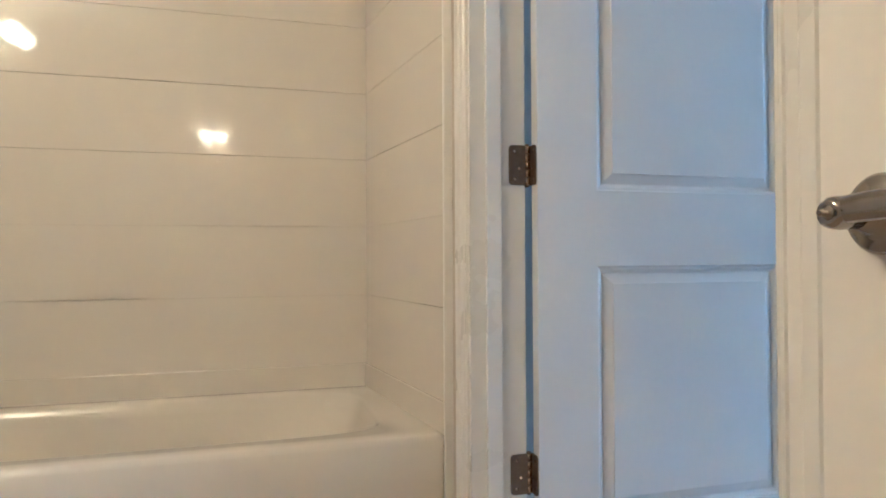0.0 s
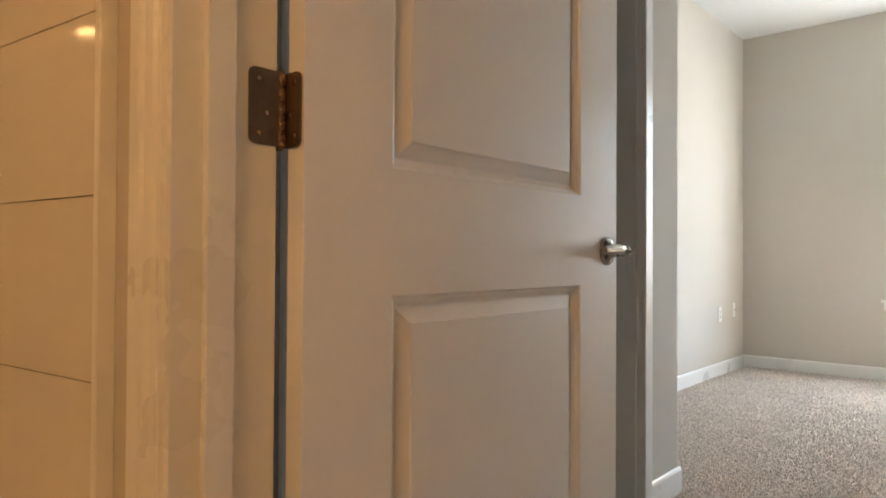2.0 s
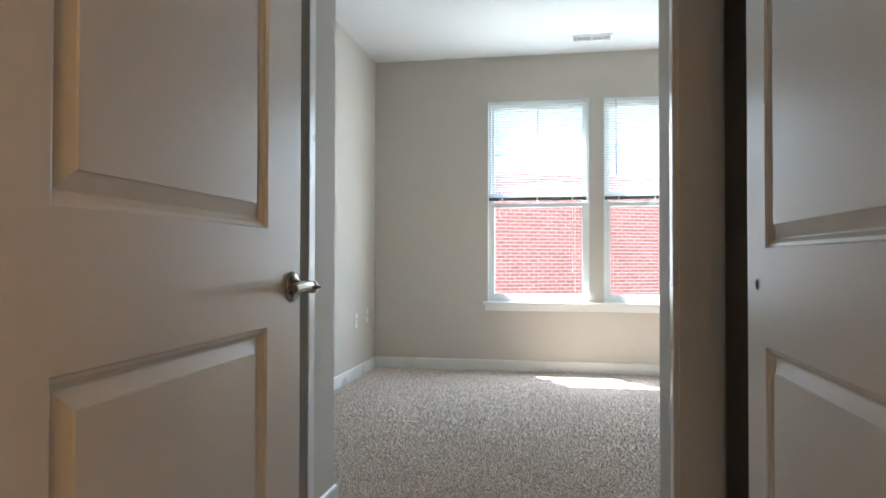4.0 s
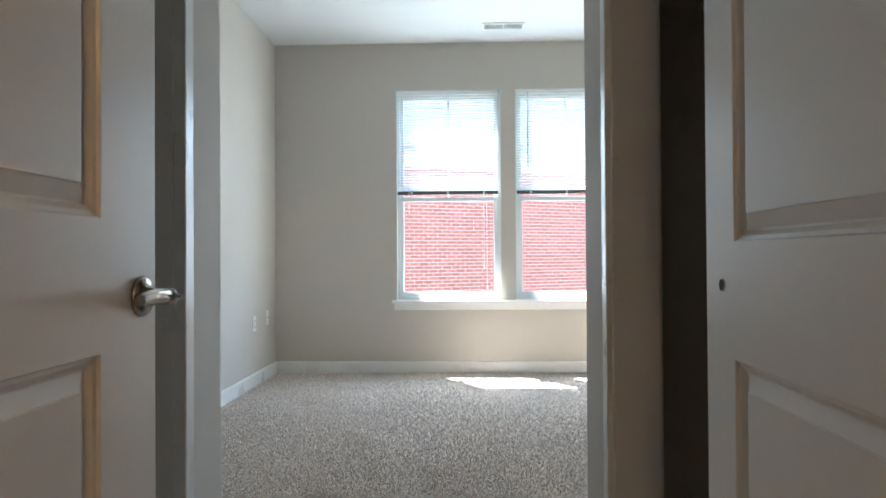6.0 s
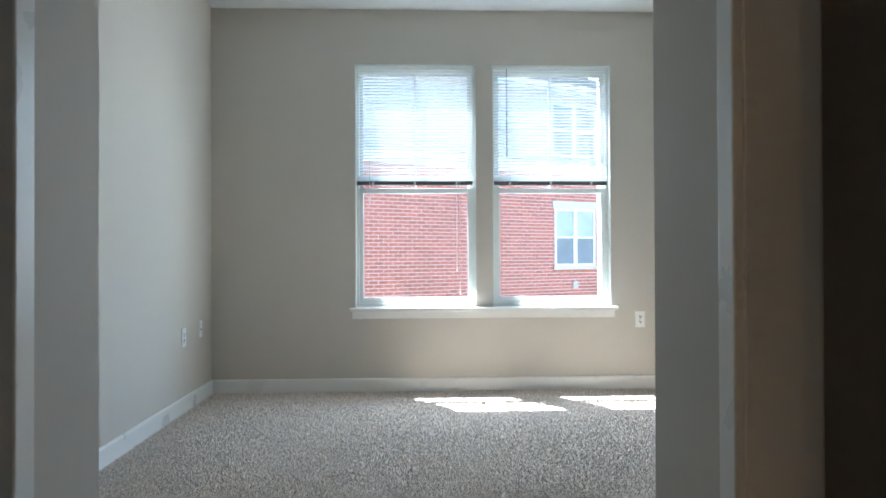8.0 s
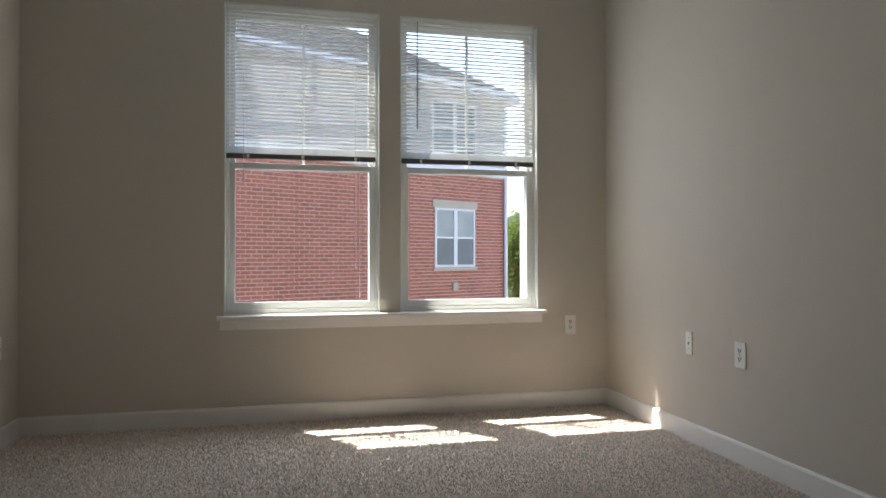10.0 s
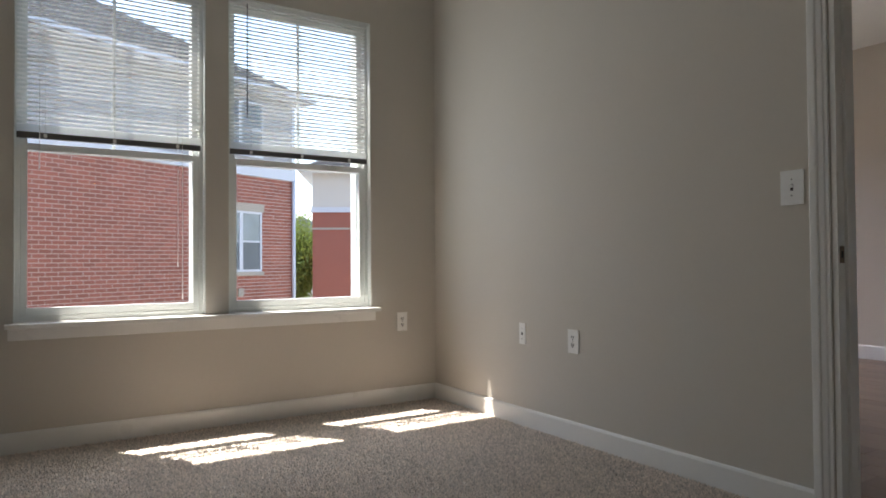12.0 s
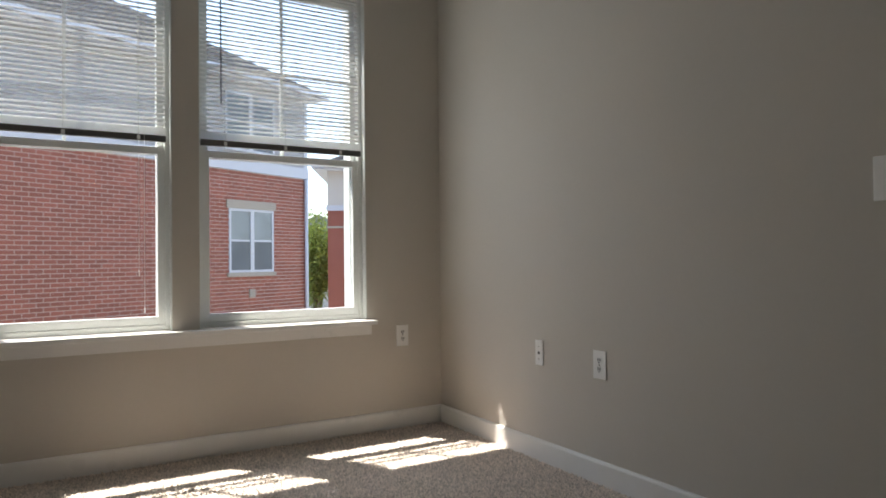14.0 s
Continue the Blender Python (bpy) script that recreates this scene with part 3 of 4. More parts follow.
for z0, z1 in zip(JOINTS, JOINTS[1:]):
    bm = bmesh.new()
    box(bm, TX0, TX1, BATH_N - 0.004, BATH_N + 0.006, z0 + 0.0008, z1 - 0.0008, bevel=0.0012)
    part("tile", bm, M_SURR, s0)
    bm = bmesh.new()
    box(bm, 0.0, 0.010, -0.795, -0.001, z0 + 0.0008, z1 - 0.0008, bevel=0.0012)
    part("tile", bm, M_SURR, s1)
structure("tub_edge_trim", M_TRIM, [(TX1 - 0.012, BATH_E, TY0 - 0.018, TY0 - 0.002, 0.0, BATH_C)], "cream edge strip beside the tub", "trim", bevel=0.002)
structure("wall_tub_west", M_WALL, [(TX0 - 0.12, TX0, TY0, BATH_N + 0.03, 0, BATH_C)], "short wall at the head of the bathtub", "wall")

# bathroom lamps
cl = empty("vanity_lamp", BATH_W, 0.46, 2.20)
bpart("back_plate", M_NICKEL, cl, 0.0, 0.03, -0.25, 0.25, -0.05, 0.05, bevel=0.006)
for y in (-0.10, 0.10):
    bm = bmesh.new()
    cyl(bm, (0.03, y, 0.0), (0.036, y, 0.0), 0.012, seg=12)
    part("arm", bm, M_NICKEL, cl)
tagged(cl, "nickel vanity lamp bar on the bathroom wall", "wall lamp", group="bathroom lamps")
vl = empty("vanity_lamp", -0.16, BATH_S, 2.05)
bpart("back_plate", M_NICKEL, vl, -0.28, 0.28, 0.0, 0.03, -0.05, 0.05, bevel=0.006)
for x in (-0.08, 0.06):
    bm = bmesh.new()
    cyl(bm, (x, 0.03, 0.0), (x, 0.115, 0.0), 0.012, seg=12)
    part("arm", bm, M_NICKEL, vl)
tagged(vl, "nickel vanity lamp bar with two arms", "wall lamp", group="bathroom lamps")


# ---- windows and blinds ----
def window(y0, y1, name):
    e = empty(name, EAST, 0, 0)
    X0, X1 = 0.045, 0.130                                  # frame depth behind the wall face
    fw = 0.028
    frame_parts = [("window_frame", (X0, X1, y0, y0 + fw, SILL, HEAD)), ("window_frame", (X0, X1, y1 - fw, y1, SILL, HEAD)),
                   ("window_frame", (X0, X1, y0 + fw, y1 - fw, HEAD - fw, HEAD)), ("window_frame", (X0, X1, y0 + fw, y1 - fw, SILL, SILL + 0.03))]
    frame_parts += [("jamb_liner", (0.002, X0 - 0.0005, y0 + 0.0005, y0 + 0.007, SILL + 0.004, HEAD - 0.008)), ("jamb_liner", (0.002, X0 - 0.0005, y1 - 0.007, y1 - 0.0005, SILL + 0.004, HEAD - 0.008)),
                    ("head_liner", (0.002, X0 - 0.0005, y0 + 0.0005, y1 - 0.0005, HEAD - 0.0075, HEAD - 0.0005))]
    for nm, d in frame_parts:
        bpart(nm, M_VFRAME, e, *d, bevel=0.002)
    for d in ((0.131, 0.215, y0 - 0.02, y0 + 0.050, SILL + 0.036, HEAD), (0.131, 0.215, y1 - 0.050, y1 + 0.02, SILL + 0.036, HEAD), (0.131, 0.215, y0 - 0.02, y1 + 0.02, SILL - 0.03, SILL + 0.035)):
        bpart("exterior_trim", M_VFRAME, e, *d, bevel=0.002)
    zm = 1.545
    sw = 0.032
    a, b = y0 + fw, y1 - fw
    for nm, xs, z0, z1 in (("lower_sash", (X0 + 0.006, X0 + 0.038), SILL + 0.03, zm + 0.018), ("upper_sash", (X0 + 0.045, X0 + 0.077), zm - 0.018, HEAD - fw)):
        bm = bmesh.new()
        box(bm, *xs, a, a + sw, z0, z1, bevel=0.003)
        box(bm, *xs, b - sw, b, z0, z1, bevel=0.003)
        box(bm, *xs, a + sw, b - sw, z0, z0 + (0.042 if nm == "lower_sash" else 0.036), bevel=0.003)
        box(bm, *xs, a + sw, b - sw, z1 - 0.036, z1, bevel=0.003)
        sash = part(nm, bm, M_VFRAME, e)
        xm = sum(xs) / 2
        g = bpart("pane", M_GLASS, sash, xm - 0.002, xm + 0.002, a + sw - 0.004, b - sw + 0.004, z0 + 0.03, z1 - 0.03)
        g.visible_shadow = False
        if nm == "upper_sash":
            yc = (a + b) / 2
            bpart("muntin", M_VFRAME, sash, xm - 0.009, xm + 0.009, yc - 0.008, yc + 0.008, z0 + 0.036, z1 - 0.036)
            for q in (a + sw, yc + 0.008):
                bpart("muntin", M_VFRAME, sash, xm - 0.009, xm + 0.009, q, q + (b - a - 2 * sw - 0.016) / 2, 2.015, 2.031)
    return tagged(e, "white vinyl double-hung window with a lowered half blind", "window", kind="structure")


window(*W1, "window_1")
window(*W2, "window_2")
sill_ob = empty("window_sill", EAST, 0, SILL)
bm = bmesh.new()
box(bm, -0.075, -0.001, W2[0] - 0.035, W1[1] + 0.035, -0.024, 0.0, bevel=0.004)
box(bm, 0.001, 0.044, W2[0] + 0.002, W2[1] - 0.002, 0.0005, 0.003)
box(bm, 0.001, 0.044, W1[0] + 0.002, W1[1] - 0.002, 0.0005, 0.003)
part("stool", bm, M_TRIM, sill_ob)
bm = bmesh.new()
box(bm, -0.016, -0.001, W2[0] - 0.022, W1[1] + 0.022, -0.085, -0.0245, bevel=0.003)
part("apron", bm, M_TRIM, sill_ob)
tagged(sill_ob, "white painted wooden window sill under both windows", "window sill", kind="structure")


def blind(y0, y1, dark_wand):
    y0, y1 = y0 + 0.026, y1 - 0.012
    yc, w = (y0 + y1) / 2, y1 - y0
    e = empty("venetian_blind", EAST + 0.024, yc, 0)
    bpart("headrail", M_SLAT, e, -0.014, 0.014, -w / 2, w / 2, HEAD - 0.035, HEAD - 0.008, bevel=0.002)
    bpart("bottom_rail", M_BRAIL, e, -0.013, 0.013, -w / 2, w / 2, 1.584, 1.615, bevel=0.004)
    # one slat: slightly crowned strip, tilted
    sw, n, tilt = 0.0130, 5, radians(69)
    bm = bmesh.new()
    rows = []
    for i in range(n):
        u = (i / (n - 1) - 0.5) * sw
        c = 0.0012 * (1 - (2 * i / (n - 1) - 1) ** 2)
        x, z = u * math.cos(tilt) - c * math.sin(tilt), u * math.sin(tilt) + c * math.cos(tilt)
        rows.append([(bm.verts.new((x, s * w / 2, z)), bm.verts.new((x, s * w / 2, z - 0.0006))) for s in (-1, 1)])
    for a, b in zip(rows, rows[1:]):
        bm.faces.new((a[0][0], a[1][0], b[1][0], b[0][0])).smooth = True
        bm.faces.new((a[0][1], b[0][1], b[1][1], a[1][1])).smooth = True
    me = mesh_of(bm, "slat", M_SLAT)
    z, k = 1.622, 0
    while z < HEAD - 0.04:
        s = new("slat", me)
        s.parent = e
        s.matrix_local = pose(0, 0, z, 0, 0, 0)
        z += 0.0235 if z > 1.648 else 0.0075
        k += 1
    for dy in (-w * 0.36, 0.0, w * 0.36):
        bm = bmesh.new()
        for dx in (-0.0125, 0.0125):
            cyl(bm, (dx, dy, 1.61), (dx, dy, HEAD - 0.03), 0.0009, seg=5)
        part("ladder_cord", bm, M_CORD, e)
        bpart("cord_clip", M_PLATE, e, -0.0145, -0.0131, dy - 0.008, dy + 0.008, 1.588, 1.609)
    bm = bmesh.new()
    cyl(bm, (-0.018, w / 2 - 0.10, 1.80 if dark_wand else 1.43), (-0.018, w / 2 - 0.10, HEAD - 0.03), 0.0042 if dark_wand else 0.0022, seg=6)
    part("tilt_wand", bm, M_WAND if dark_wand else M_CORD, e)
    for dy, zl in () if dark_wand else ((-w / 2 + 0.10, 0.74), (-w / 2 + 0.125, 0.92)):
        bm = bmesh.new()
        cyl(bm, (-0.018, dy, zl + 0.03), (-0.018, dy, HEAD - 0.03), 0.0011, seg=5)
        cyl(bm, (-0.018, dy, zl), (-0.018, dy, zl + 0.03), 0.0032, 0.002, seg=8)
        part("lift_cord", bm, M_CORD, e)
    return tagged(e, "white slatted blind lowered halfway, dark bottom rail", "blind", group="window blinds")


blind(*W1, False)
blind(*W2, True)


# ---- outlets, switch, strike, vent ----
def wall_plate(name, x, y, z, rz, kind):
    """local: plate lies in the x-z plane, facing -y"""
    e = empty(name, x, y, z, rz)
    w, h = {"switch": (0.089, 0.130), "jack": (0.056, 0.122), "outlet": (0.078, 0.124)}[kind]
    bpart("plate", M_PLATE, e, -w / 2, w / 2, -0.006, -0.0005, -h / 2, h / 2, bevel=0.0025)
    if kind == "outlet":
        for s in (-1, 1):
            bm = bmesh.new()
            lathe(bm, (0, -0.0058, s * 0.0195), (0, -1, 0), [(0, 0.0168), (0.0016, 0.0165), (0.002, 0.015)], 24)
            r = part("receptacle", bm, M_PLATE, e)
            for dx, hh in ((-0.0065, 0.0070), (0.0065, 0.0062)):
                bpart("slot", M_SLOT, r, dx - 0.0026, dx + 0.0026, -0.0084, -0.0079, s * 0.0195 + 0.003 - hh, s * 0.0195 + 0.003 + hh)
            bpart("slot", M_SLOT, r, -0.0040, 0.0040, -0.0084, -0.0079, s * 0.0195 - 0.0120, s * 0.0195 - 0.0058)
        lab, cat = "white plastic duplex power outlet on the wall", "outlet"
    elif kind == "jack":
        bpart("jack", M_SLOT, e, -0.007, 0.007, -0.0068, -0.0058, -0.008, 0.006)
        lab, cat = "white wall plate with a small dark jack", "wall plate"
    else:
        bpart("toggle_slot", M_SLOT, e, -0.0055, 0.0055, -0.0066, -0.0058, -0.012, 0.012)
        bm = bmesh.new()
        box(bm, -0.0045, 0.0045, -0.019, -0.005, -0.001, 0.010, bevel=0.0015)
        part("toggle", bm, M_PLATE, e)
        lab, cat = "white toggle light switch with two screws", "light switch"
    for s in ((0,) if kind == "outlet" else (-0.030, 0.030)):
        bm = bmesh.new()
        lathe(bm, (0, -0.0058, s), (0, -1, 0), [(0, 0.003), (0.0008, 0.003), (0.001, 0.0015)], 10)
        part("screw", bm, M_NICKEL, e)
    return tagged(e, lab, cat)


wall_plate("outlet", 5.188, SOUTH, 0.52, 180, "outlet")
wall_plate("wall_plate", 5.605, SOUTH, 0.526, 180, "jack")
wall_plate("outlet", EAST, -0.838, 0.54, -90, "outlet")
wall_plate("light_switch", 4.005, SOUTH, 1.207, 180, "switch")
wall_plate("wall_plate", 6.30, NORTH, 0.52, 0, "jack")
wall_plate("outlet", 5.95, NORTH, 0.50, 0, "outlet")

st = empty("strike_plate", SD1 - 0.019, SOUTH - 0.022, 0.955)
bpart("plate", M_BRONZE, st, -0.002, -0.0003, -0.014, 0.014, -0.03, 0.03, bevel=0.0006)
bpart("latch_hole", M_DARK, st, -0.0026, -0.0021, -0.007, 0.006, -0.012, 0.012)
tagged(st, "dark metal strike plate in the door jamb", "strike plate")

vent = empty("ceiling_vent", 6.14, 0.43, CEIL)
bm = bmesh.new()
for d in ((-0.075, 0.075, -0.175, -0.155), (-0.075, 0.075, 0.155, 0.175), (-0.075, -0.058, -0.155, 0.155), (0.058, 0.075, -0.155, 0.155), (-0.058, 0.058, -0.006, 0.006)):
    box(bm, *d, -0.010, -0.0005, bevel=0.002)
part("frame", bm, M_PLATE, vent)
bpart("backing", M_SLOT, vent, -0.058, 0.058, -0.155, 0.155, -0.002, -0.0008)
for k in range(9):
    x = -0.050 + k * 0.0125
    bm = bmesh.new()
    box(bm, x - 0.0020, x + 0.0020, -0.154, 0.154, -0.0075, -0.0062)
    part("slat", bm, M_PLATE, vent)
tagged(vent, "white slatted air vent in the ceiling", "vent")


# ---- outside ----
structure("wall_exterior", M_SIDING, [(EAST + 0.02, EXT + 0.001, -22, 20, CEIL + 0.1, 8.5), (EAST + 0.02, EXT + 0.001, -22, 20, -3.4, -0.07),
          (EAST + 0.02, EXT + 0.001, NORTH + 0.15, 20, -0.07, CEIL + 0.1), (EAST + 0.02, EXT + 0.001, -22, LR_S - 0.13, -0.07, CEIL + 0.1)],
          "pale siding face of the building itself", "wall")
GZ = -3.4
gm = bmesh.new()
box(gm, -150, 400, -400, 400, GZ - 0.2, GZ)
tagged(part("ground", gm, M_YARD), "worn concrete yard between the buildings", "ground", kind="structure")
BX, BY0, BY1 = 0.0, 0.0, 24.0          # house across the yard, in its own axes: face, corner, far end
BAND = 3.30


def far_window(parent, x, y0, y1, z0, z1, lintel=True):
    e = new("window")
    e.parent = parent
    ym = (y0 + y1) / 2
    bpart("window_frame", M_WHITE, e, x - 0.03, x + 0.10, y0, y0 + 0.06, z0, z1)
    bpart("window_frame", M_WHITE, e, x - 0.03, x + 0.10, y1 - 0.06, y1, z0, z1)
    bpart("window_frame", M_WHITE, e, x - 0.03, x + 0.10, y0 + 0.06, y1 - 0.06, z0, z0 + 0.06)
    bpart("window_frame", M_WHITE, e, x - 0.03, x + 0.10, y0 + 0.06, y1 - 0.06, z1 - 0.06, z1)
    bpart("mullion", M_WHITE, e, x - 0.035, x + 0.10, ym - 0.06, ym + 0.06, z0 + 0.06, z1 - 0.06)
    zm = (z0 + z1) / 2
    for a, b in ((y0 + 0.06, ym - 0.06), (ym + 0.06, y1 - 0.06)):
        bpart("meeting_rail", M_WHITE, e, x - 0.02, x + 0.08, a, b, zm - 0.025, zm + 0.025)
        bpart("pane", M_OUTGLASS, e, x - 0.008, x + 0.012, a, b, z0 + 0.06, zm - 0.025)
        bpart("pane", M_SHEER if lintel else M_OUTGLASS, e, x - 0.008, x + 0.012, a, b, zm + 0.025, z1 - 0.06)
    if lintel:
        bpart("lintel", M_STONE, e, x - 0.04, x + 0.12, y0 - 0.08, y1 + 0.08, z1, z1 + 0.22)
        bpart("window_sill", M_STONE, e, x - 0.06, x + 0.12, y0 - 0.06, y1 + 0.06, z0 - 0.10, z0)
    return e


house = empty("apartment_building", 21.45, -5.4, 0, 27)
bm = bmesh.new()
box(bm, BX + 0.007, BX + 12, BY0 + 0.007, BY1, GZ, BAND)
core = part("brick_wall", bm, M_MORTAR, house)
bm = bmesh.new()
k, z = 0, BAND + 0.305
while z < 5.55:
    box(bm, BX - 0.01 + 0.0, BX + 12, BY0, BY1, z, z + 0.14)
    box(bm, BX - 0.022, BX - 0.0105, BY0, BY1, z, z + 0.02)
    z += 0.142
part("siding", bm, M_SIDING, house)
bpart("band", M_WHITE, house, BX - 0.05, BX + 12.05, BY0 - 0.05, BY1, BAND, BAND + 0.30)
bpart("corner_board", M_WHITE, house, BX - 0.04, BX + 0.08, BY0 - 0.03, BY0 + 0.10, BAND + 0.30, 5.6)
bm = bmesh.new()
ev = 0.38
rz0, rz1 = 5.60, 9.5
c = [(BX - ev, BY0 - ev), (BX + 12 + ev, BY0 - ev), (BX + 12 + ev, BY1 + ev), (BX - ev, BY1 + ev)]
lo = [bm.verts.new((x, y, rz0)) for x, y in c]
up = [bm.verts.new((x, y, rz0 + 0.14)) for x, y in c]
ra, rb = bm.verts.new((BX + 6, BY0 + 6.0, rz1)), bm.verts.new((BX + 6, BY1 - 6.0, rz1))
bm.faces.new(lo)
for i in range(4):
    bm.faces.new((lo[i], lo[(i + 1) % 4], up[(i + 1) % 4], up[i]))
bm.faces.new((up[0], up[1], ra))
bm.faces.new((up[1], up[2], rb, ra))
bm.faces.new((up[2], up[3], rb))
bm.faces.new((up[3], up[0], ra, rb))
part("roof", bm, M_SHINGLE, house)
bm = bmesh.new()
box(bm, BX - ev - 0.10, BX - ev - 0.001, BY0 - ev - 0.1, BY1, rz0 + 0.01, rz0 + 0.13)
part("gutter", bm, M_WHITE, house)
bpart("soffit", M_WHITE, house, BX - ev + 0.002, BX + 12, BY0 - ev + 0.002, BY1, rz0 - 0.05, rz0 - 0.004)
bm = bmesh.new()
cyl(bm, (BX - 0.07, BY0 + 0.06, GZ), (BX - 0.07, BY0 + 0.06, BAND), 0.05, seg=10)
part("drainpipe", bm, M_WHITE, house)
far_window(house, BX, 1.26, 2.74, 0.71, 2.33)
far_window(house, BX - 0.035, 1.24, 2.88, 3.80, 5.30, lintel=False)
bpart("vent_cover", M_STONE, house, BX - 0.05, BX + 0.02, 1.92, 2.10, 0.06, 0.27)
tagged(house, "three-storey red brick apartment building with beige siding", "building")

# bricks of the house across
random.seed(4)
CH, BL, JT = 0.0925, 0.262, 0.019
zb = GZ + 0.3
holes = ((1.26, 2.74, 0.62, 2.53),)
near, rest = [], []
r = 0
while zb + CH < BAND:
    yb = BY0 + (0 if r % 2 else -BL / 2)
    while yb < 10.5:
        a, b = max(yb, BY0) + JT / 2, min(yb + BL, 10.5) - JT / 2
        spans = [(a, b)]
        for h0, h1, h2, h3 in holes:
            if zb + CH > h2 and zb < h3:
                spans = [q for u, v in spans for q in ((u, min(v, h0)), (max(u, h1), v)) if q[1] - q[0] > 0.02]
        for u, v in spans:
            full = abs((v - u) - (BL - JT)) < 1e-6
            if full and 3.0 < yb < 7.6 and 0.35 < zb < 2.1 and len(near) < 300:
                near.append((u, zb + JT / 2))
            elif v - u > 0.02:
                rest.append((u, v, zb + JT / 2))
        yb += BL
    zb += CH
    r += 1
V, F = [], []
for a, b, z in rest:
    d = random.uniform(-0.004, 0.003)
    i = len(V)
    z1 = z + CH - JT
    V += [(BX + d, a, z), (BX + d, b, z), (BX + d, b, z1), (BX + d, a, z1), (BX + 0.03, a, z), (BX + 0.03, b, z), (BX + 0.03, b, z1), (BX + 0.03, a, z1)]
    F += [(i, i + 3, i + 2, i + 1), (i, i + 1, i + 5, i + 4), (i + 1, i + 2, i + 6, i + 5), (i + 2, i + 3, i + 7, i + 6), (i + 3, i, i + 4, i + 7)]
me = bpy.data.meshes.new("bricks")
me.from_pydata(V, [], F)
me.materials.append(M_BRICK)
ob = new("bricks", me)
ob.parent = core
tagged(ob, kind="stuff")
bm = bmesh.new()
box(bm, 0, 0.03, 0, BL - JT, 0, CH - JT)
bme = mesh_of(bm, "brick", M_BRICK)
for a, z in near:
    o = new("brick", bme)
    o.parent = core
    o.location = (BX + random.uniform(-0.004, 0.003), a, z)

# second house further off
h2 = empty("brick_building", 30.0, -9.30, 0, -27)
hx, hy = 0.0, 0.0
bpart("brick_wall", M_BRICK, h2, hx, hx + 10, hy - 14, hy, GZ, 3.10)
bpart("band", M_WHITE, h2, hx - 0.06, hx + 10, hy - 14, hy + 0.05, 3.10, 3.32)
bpart("siding", M_CREAM, h2, hx, hx + 10, hy - 14, hy, 3.32, 4.85)
bpart("stone_course", M_STONE, h2, hx - 0.03, hx + 10, hy - 14, hy + 0.03, 2.36, 2.44)
bm = bmesh.new()
c = [(hx - 0.5, hy + 0.5), (hx + 10.5, hy + 0.5), (hx + 10.5, hy - 14.5), (hx - 0.5, hy - 14.5)]
lo = [bm.verts.new((x, y, 4.85)) for x, y in c]
up = [bm.verts.new((x, y, 5.0)) for x, y in c]
tp = [bm.verts.new((hx + 5, hy - 5, 7.8)), bm.verts.new((hx + 5, hy - 9, 7.8))]
bm.faces.new(lo)
for i in range(4):
    bm.faces.new((lo[i], lo[(i + 1) % 4], up[(i + 1) % 4], up[i]))
bm.faces.new((up[0], up[1], tp[0]))
bm.faces.new((up[1], up[2], tp[1], tp[0]))
bm.faces.new((up[2], up[3], tp[1]))
bm.faces.new((up[3], up[0], tp[0], tp[1]))
part("roof", bm, M_SHINGLE, h2)
bpart("soffit", M_WHITE, h2, hx - 0.49, hx + 10.4, hy - 14.4, hy + 0.49, 4.79, 4.846)
bpart("gutter", M_WHITE, h2, hx - 0.60, hx - 0.501, hy - 14.4, hy + 0.60, 4.86, 4.99)
bpart("gutter", M_WHITE, h2, hx - 0.50, hx + 10.4, hy + 0.501, hy + 0.60, 4.86, 4.99)
tagged(h2, "red brick apartment building with pale upper storey", "building")


# grey-roofed house in the distance
h3 = empty("house", 62.0, -20.6, 0, -20)
bpart("wall", M_CREAM, h3, 0, 9, -7, 7, GZ, 1.9)
bm = bmesh.new()
prism = [[bm.verts.new((x, y, z)) for y, z in ((-7.4, 1.9), (7.4, 1.9), (0, 5.2))] for x in (-0.4, 9.4)]
bm.faces.new(prism[0])
bm.faces.new(prism[1])
for k in range(3):
    bm.faces.new((prism[0][k], prism[0][(k + 1) % 3], prism[1][(k + 1) % 3], prism[1][k]))
part("roof", bm, M_GREYROOF, h3)
tagged(h3, "distant pale house with a grey gabled roof", "house")


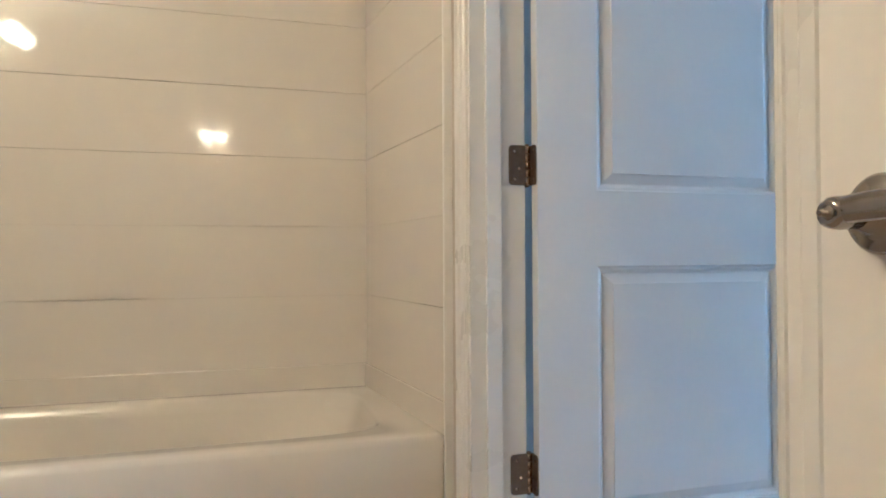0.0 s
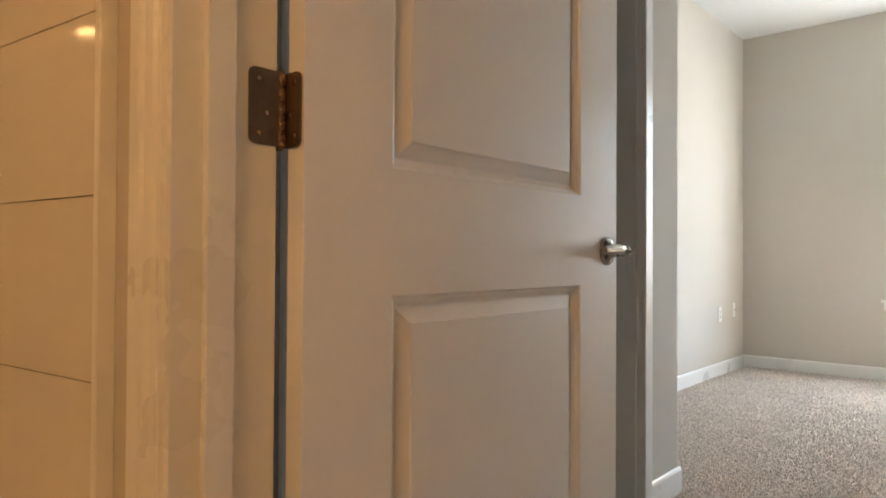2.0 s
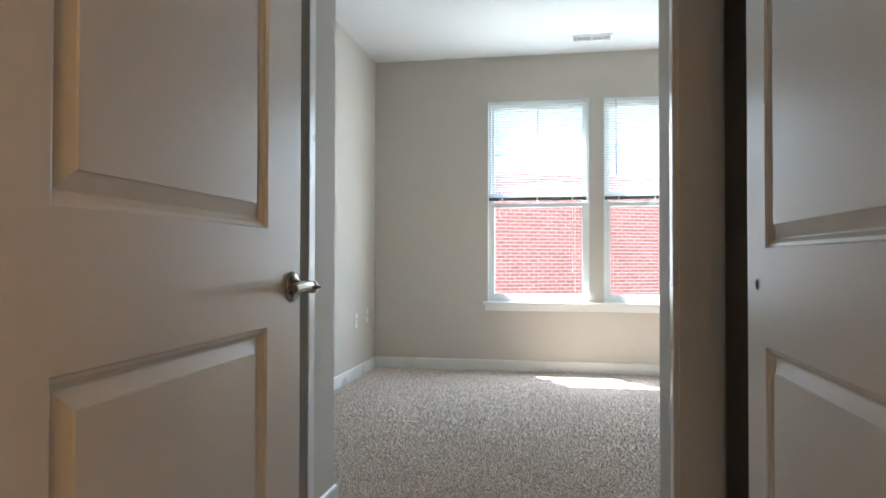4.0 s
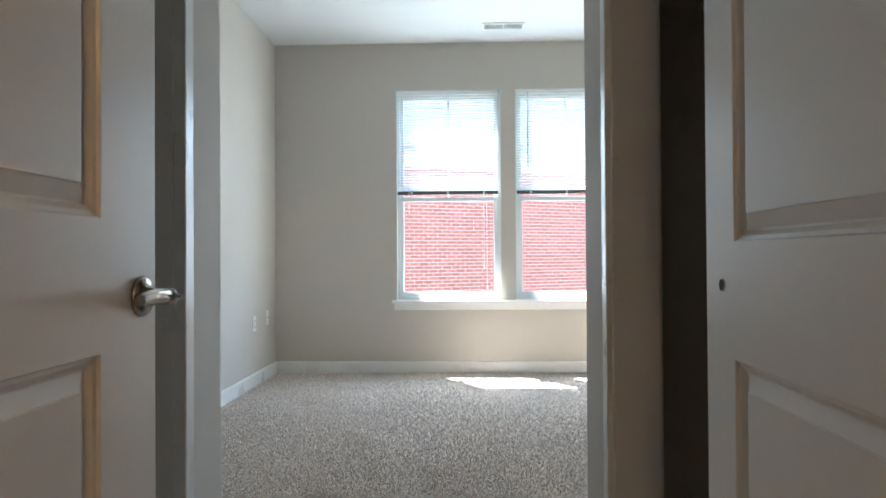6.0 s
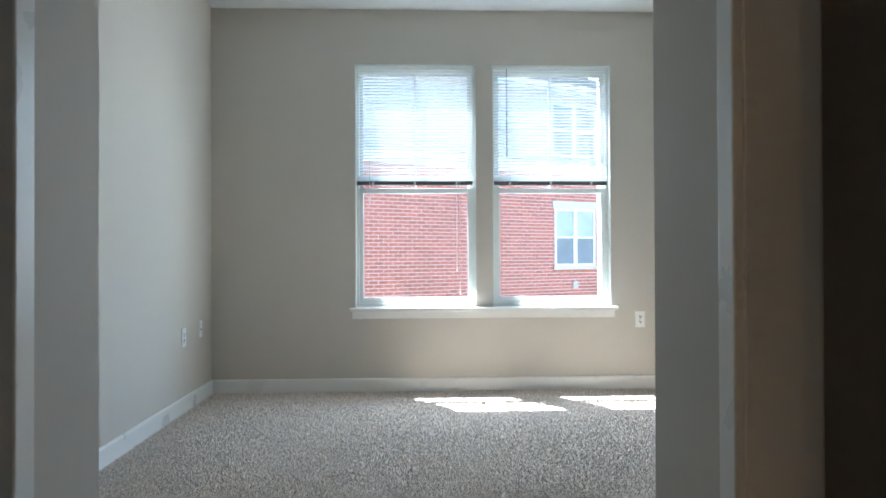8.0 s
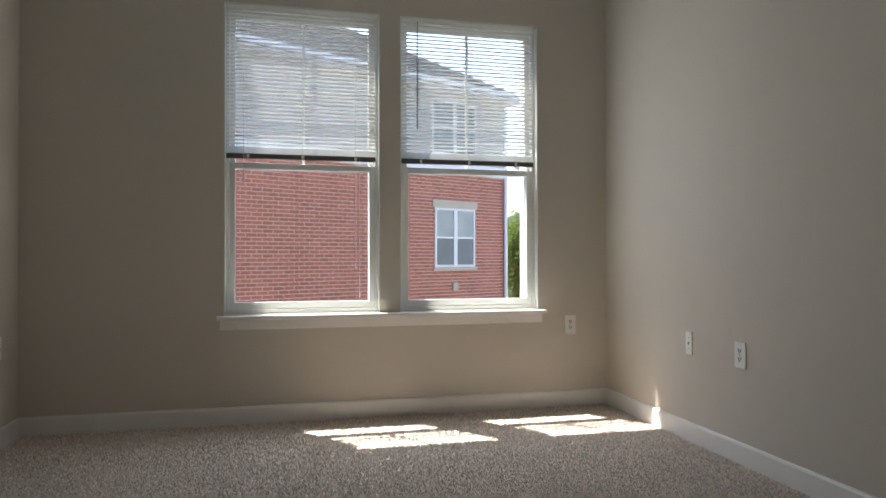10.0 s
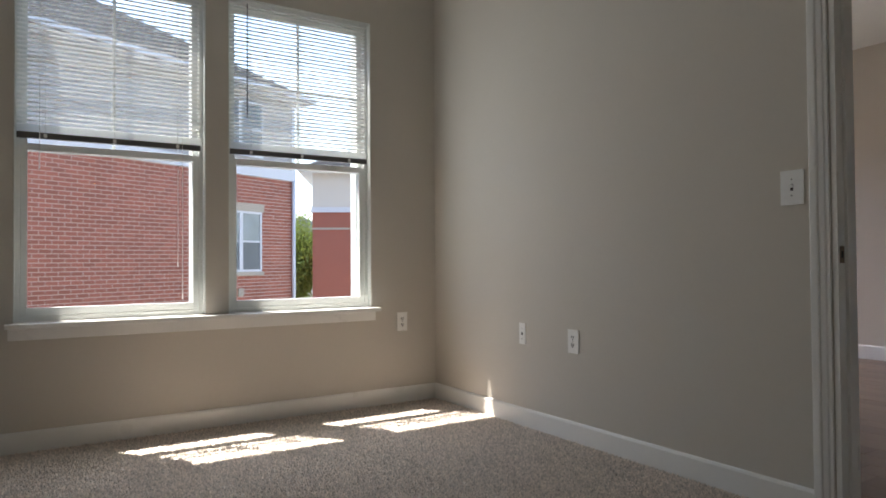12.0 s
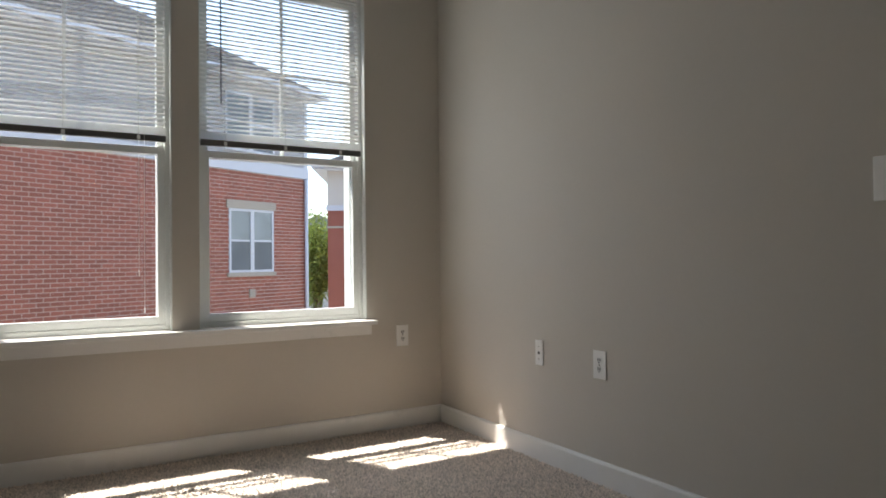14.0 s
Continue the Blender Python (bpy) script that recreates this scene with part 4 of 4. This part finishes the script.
def tree(x, y, h, spread, seed):
    random.seed(seed)
    e = empty("tree", x, y, GZ)
    bm = bmesh.new()
    cyl(bm, (0, 0, 0), (0.05, 0, h * 0.55), 0.16, 0.09, seg=10)
    limbs = []
    for k in range(9):
        a = k * 2.4
        z0 = h * (0.28 + 0.04 * k)
        tip = Vector((math.cos(a) * spread * 0.6, math.sin(a) * spread * 0.6, z0 + h * 0.28))
        cyl(bm, (0.03, 0, z0), tip, 0.05, 0.012, seg=7)
        limbs.append((Vector((0.03, 0, z0)), tip))
    limbs.append((Vector((0, 0, h * 0.5)), Vector((0, 0, h * 0.95))))
    part("trunk", bm, M_BARK, e)
    V, F = [], []
    for k in range(9000):
        p0, p1 = random.choice(limbs)
        p = p0.lerp(p1, random.uniform(0.35, 1.1)) + Vector((random.gauss(0, spread * 0.2), random.gauss(0, spread * 0.2), random.gauss(0, h * 0.07)))
        q = Euler((random.uniform(0, 6.3), random.uniform(0, 6.3), random.uniform(0, 6.3))).to_matrix()
        s = random.uniform(0.05, 0.10)
        i = len(V)
        V += [p + q @ Vector(v) for v in ((-s, 0, 0), (0, -s * 0.5, s * 0.1), (s, 0, 0), (0, s * 0.5, s * 0.1))]
        F.append((i, i + 1, i + 2, i + 3))
    me = bpy.data.meshes.new("crown")
    me.from_pydata(V, [], F)
    me.materials.append(M_LEAF)
    o = new("crown", me)
    o.parent = e
    return tagged(e, "leafy green tree between the buildings", "tree", group="trees outside")


tree(36.0, -10.9, 6.5, 1.3, 3)
tree(41.0, -13.0, 6.8, 1.8, 5)


# ---- carpet pile ----
rng = np.random.default_rng(7)


def carpet_pile(x0, x1, y0, y1, step, name):
    nx, ny = int((x1 - x0) / step), int((y1 - y0) / step)
    gx, gy = np.meshgrid(np.arange(nx), np.arange(ny), indexing="ij")
    n = nx * ny
    px = x0 + (gx.ravel() + 0.5 + rng.uniform(-0.45, 0.45, n)) * step
    py = y0 + (gy.ravel() + 0.5 + rng.uniform(-0.45, 0.45, n)) * step
    h = rng.uniform(0.003, 0.013, n)
    r = step * rng.uniform(0.45, 0.75, n)
    a0 = rng.uniform(0, 6.283, n)
    co = np.zeros((n, 4, 3), dtype=np.float32)
    for k in range(3):
        a = a0 + k * 2.0944
        co[:, k, 0], co[:, k, 1], co[:, k, 2] = px + r * np.cos(a), py + r * np.sin(a), -0.001
    co[:, 3, 0], co[:, 3, 1], co[:, 3, 2] = px + rng.normal(0, 0.004, n), py + rng.normal(0, 0.004, n), h
    base = (np.arange(n) * 4)[:, None]
    tri = np.concatenate([base + np.array(t)[None, :] for t in ((0, 1, 3), (1, 2, 3), (2, 0, 3))], axis=1).reshape(-1)
    me = bpy.data.meshes.new(name)
    me.vertices.add(n * 4)
    me.vertices.foreach_set("co", co.reshape(-1))
    me.loops.add(len(tri))
    me.loops.foreach_set("vertex_index", tri.astype(np.int32))
    me.polygons.add(n * 3)
    me.polygons.foreach_set("loop_start", np.arange(0, n * 9, 3, dtype=np.int32))
    me.update()
    me.validate()
    me.materials.append(M_CARPET)
    return tagged(new(name, me), "grey-beige cut pile carpet tufts", "carpet", kind="stuff")


carpet_pile(2.45, EAST - 0.014, SOUTH + 0.014, NORTH - 0.014, 0.0095, "carpet_pile")

# ---- wood planks next door ----
random.seed(9)
fl = bpy.data.objects["floor_living"]
y = LR_S
while y < SOUTH - 0.30:
    x = 2.6 - random.uniform(0, 1.0)
    while x < EAST - 0.1:
        x1 = min(x + 1.2, EAST)
        bm = bmesh.new()
        box(bm, x + 0.001, x1 - 0.001, y + 0.001, y + 0.149, -0.0118, random.uniform(-0.0006, 0.0))
        part("plank", bm, M_WOOD, fl)
        x = x1
    y += 0.15
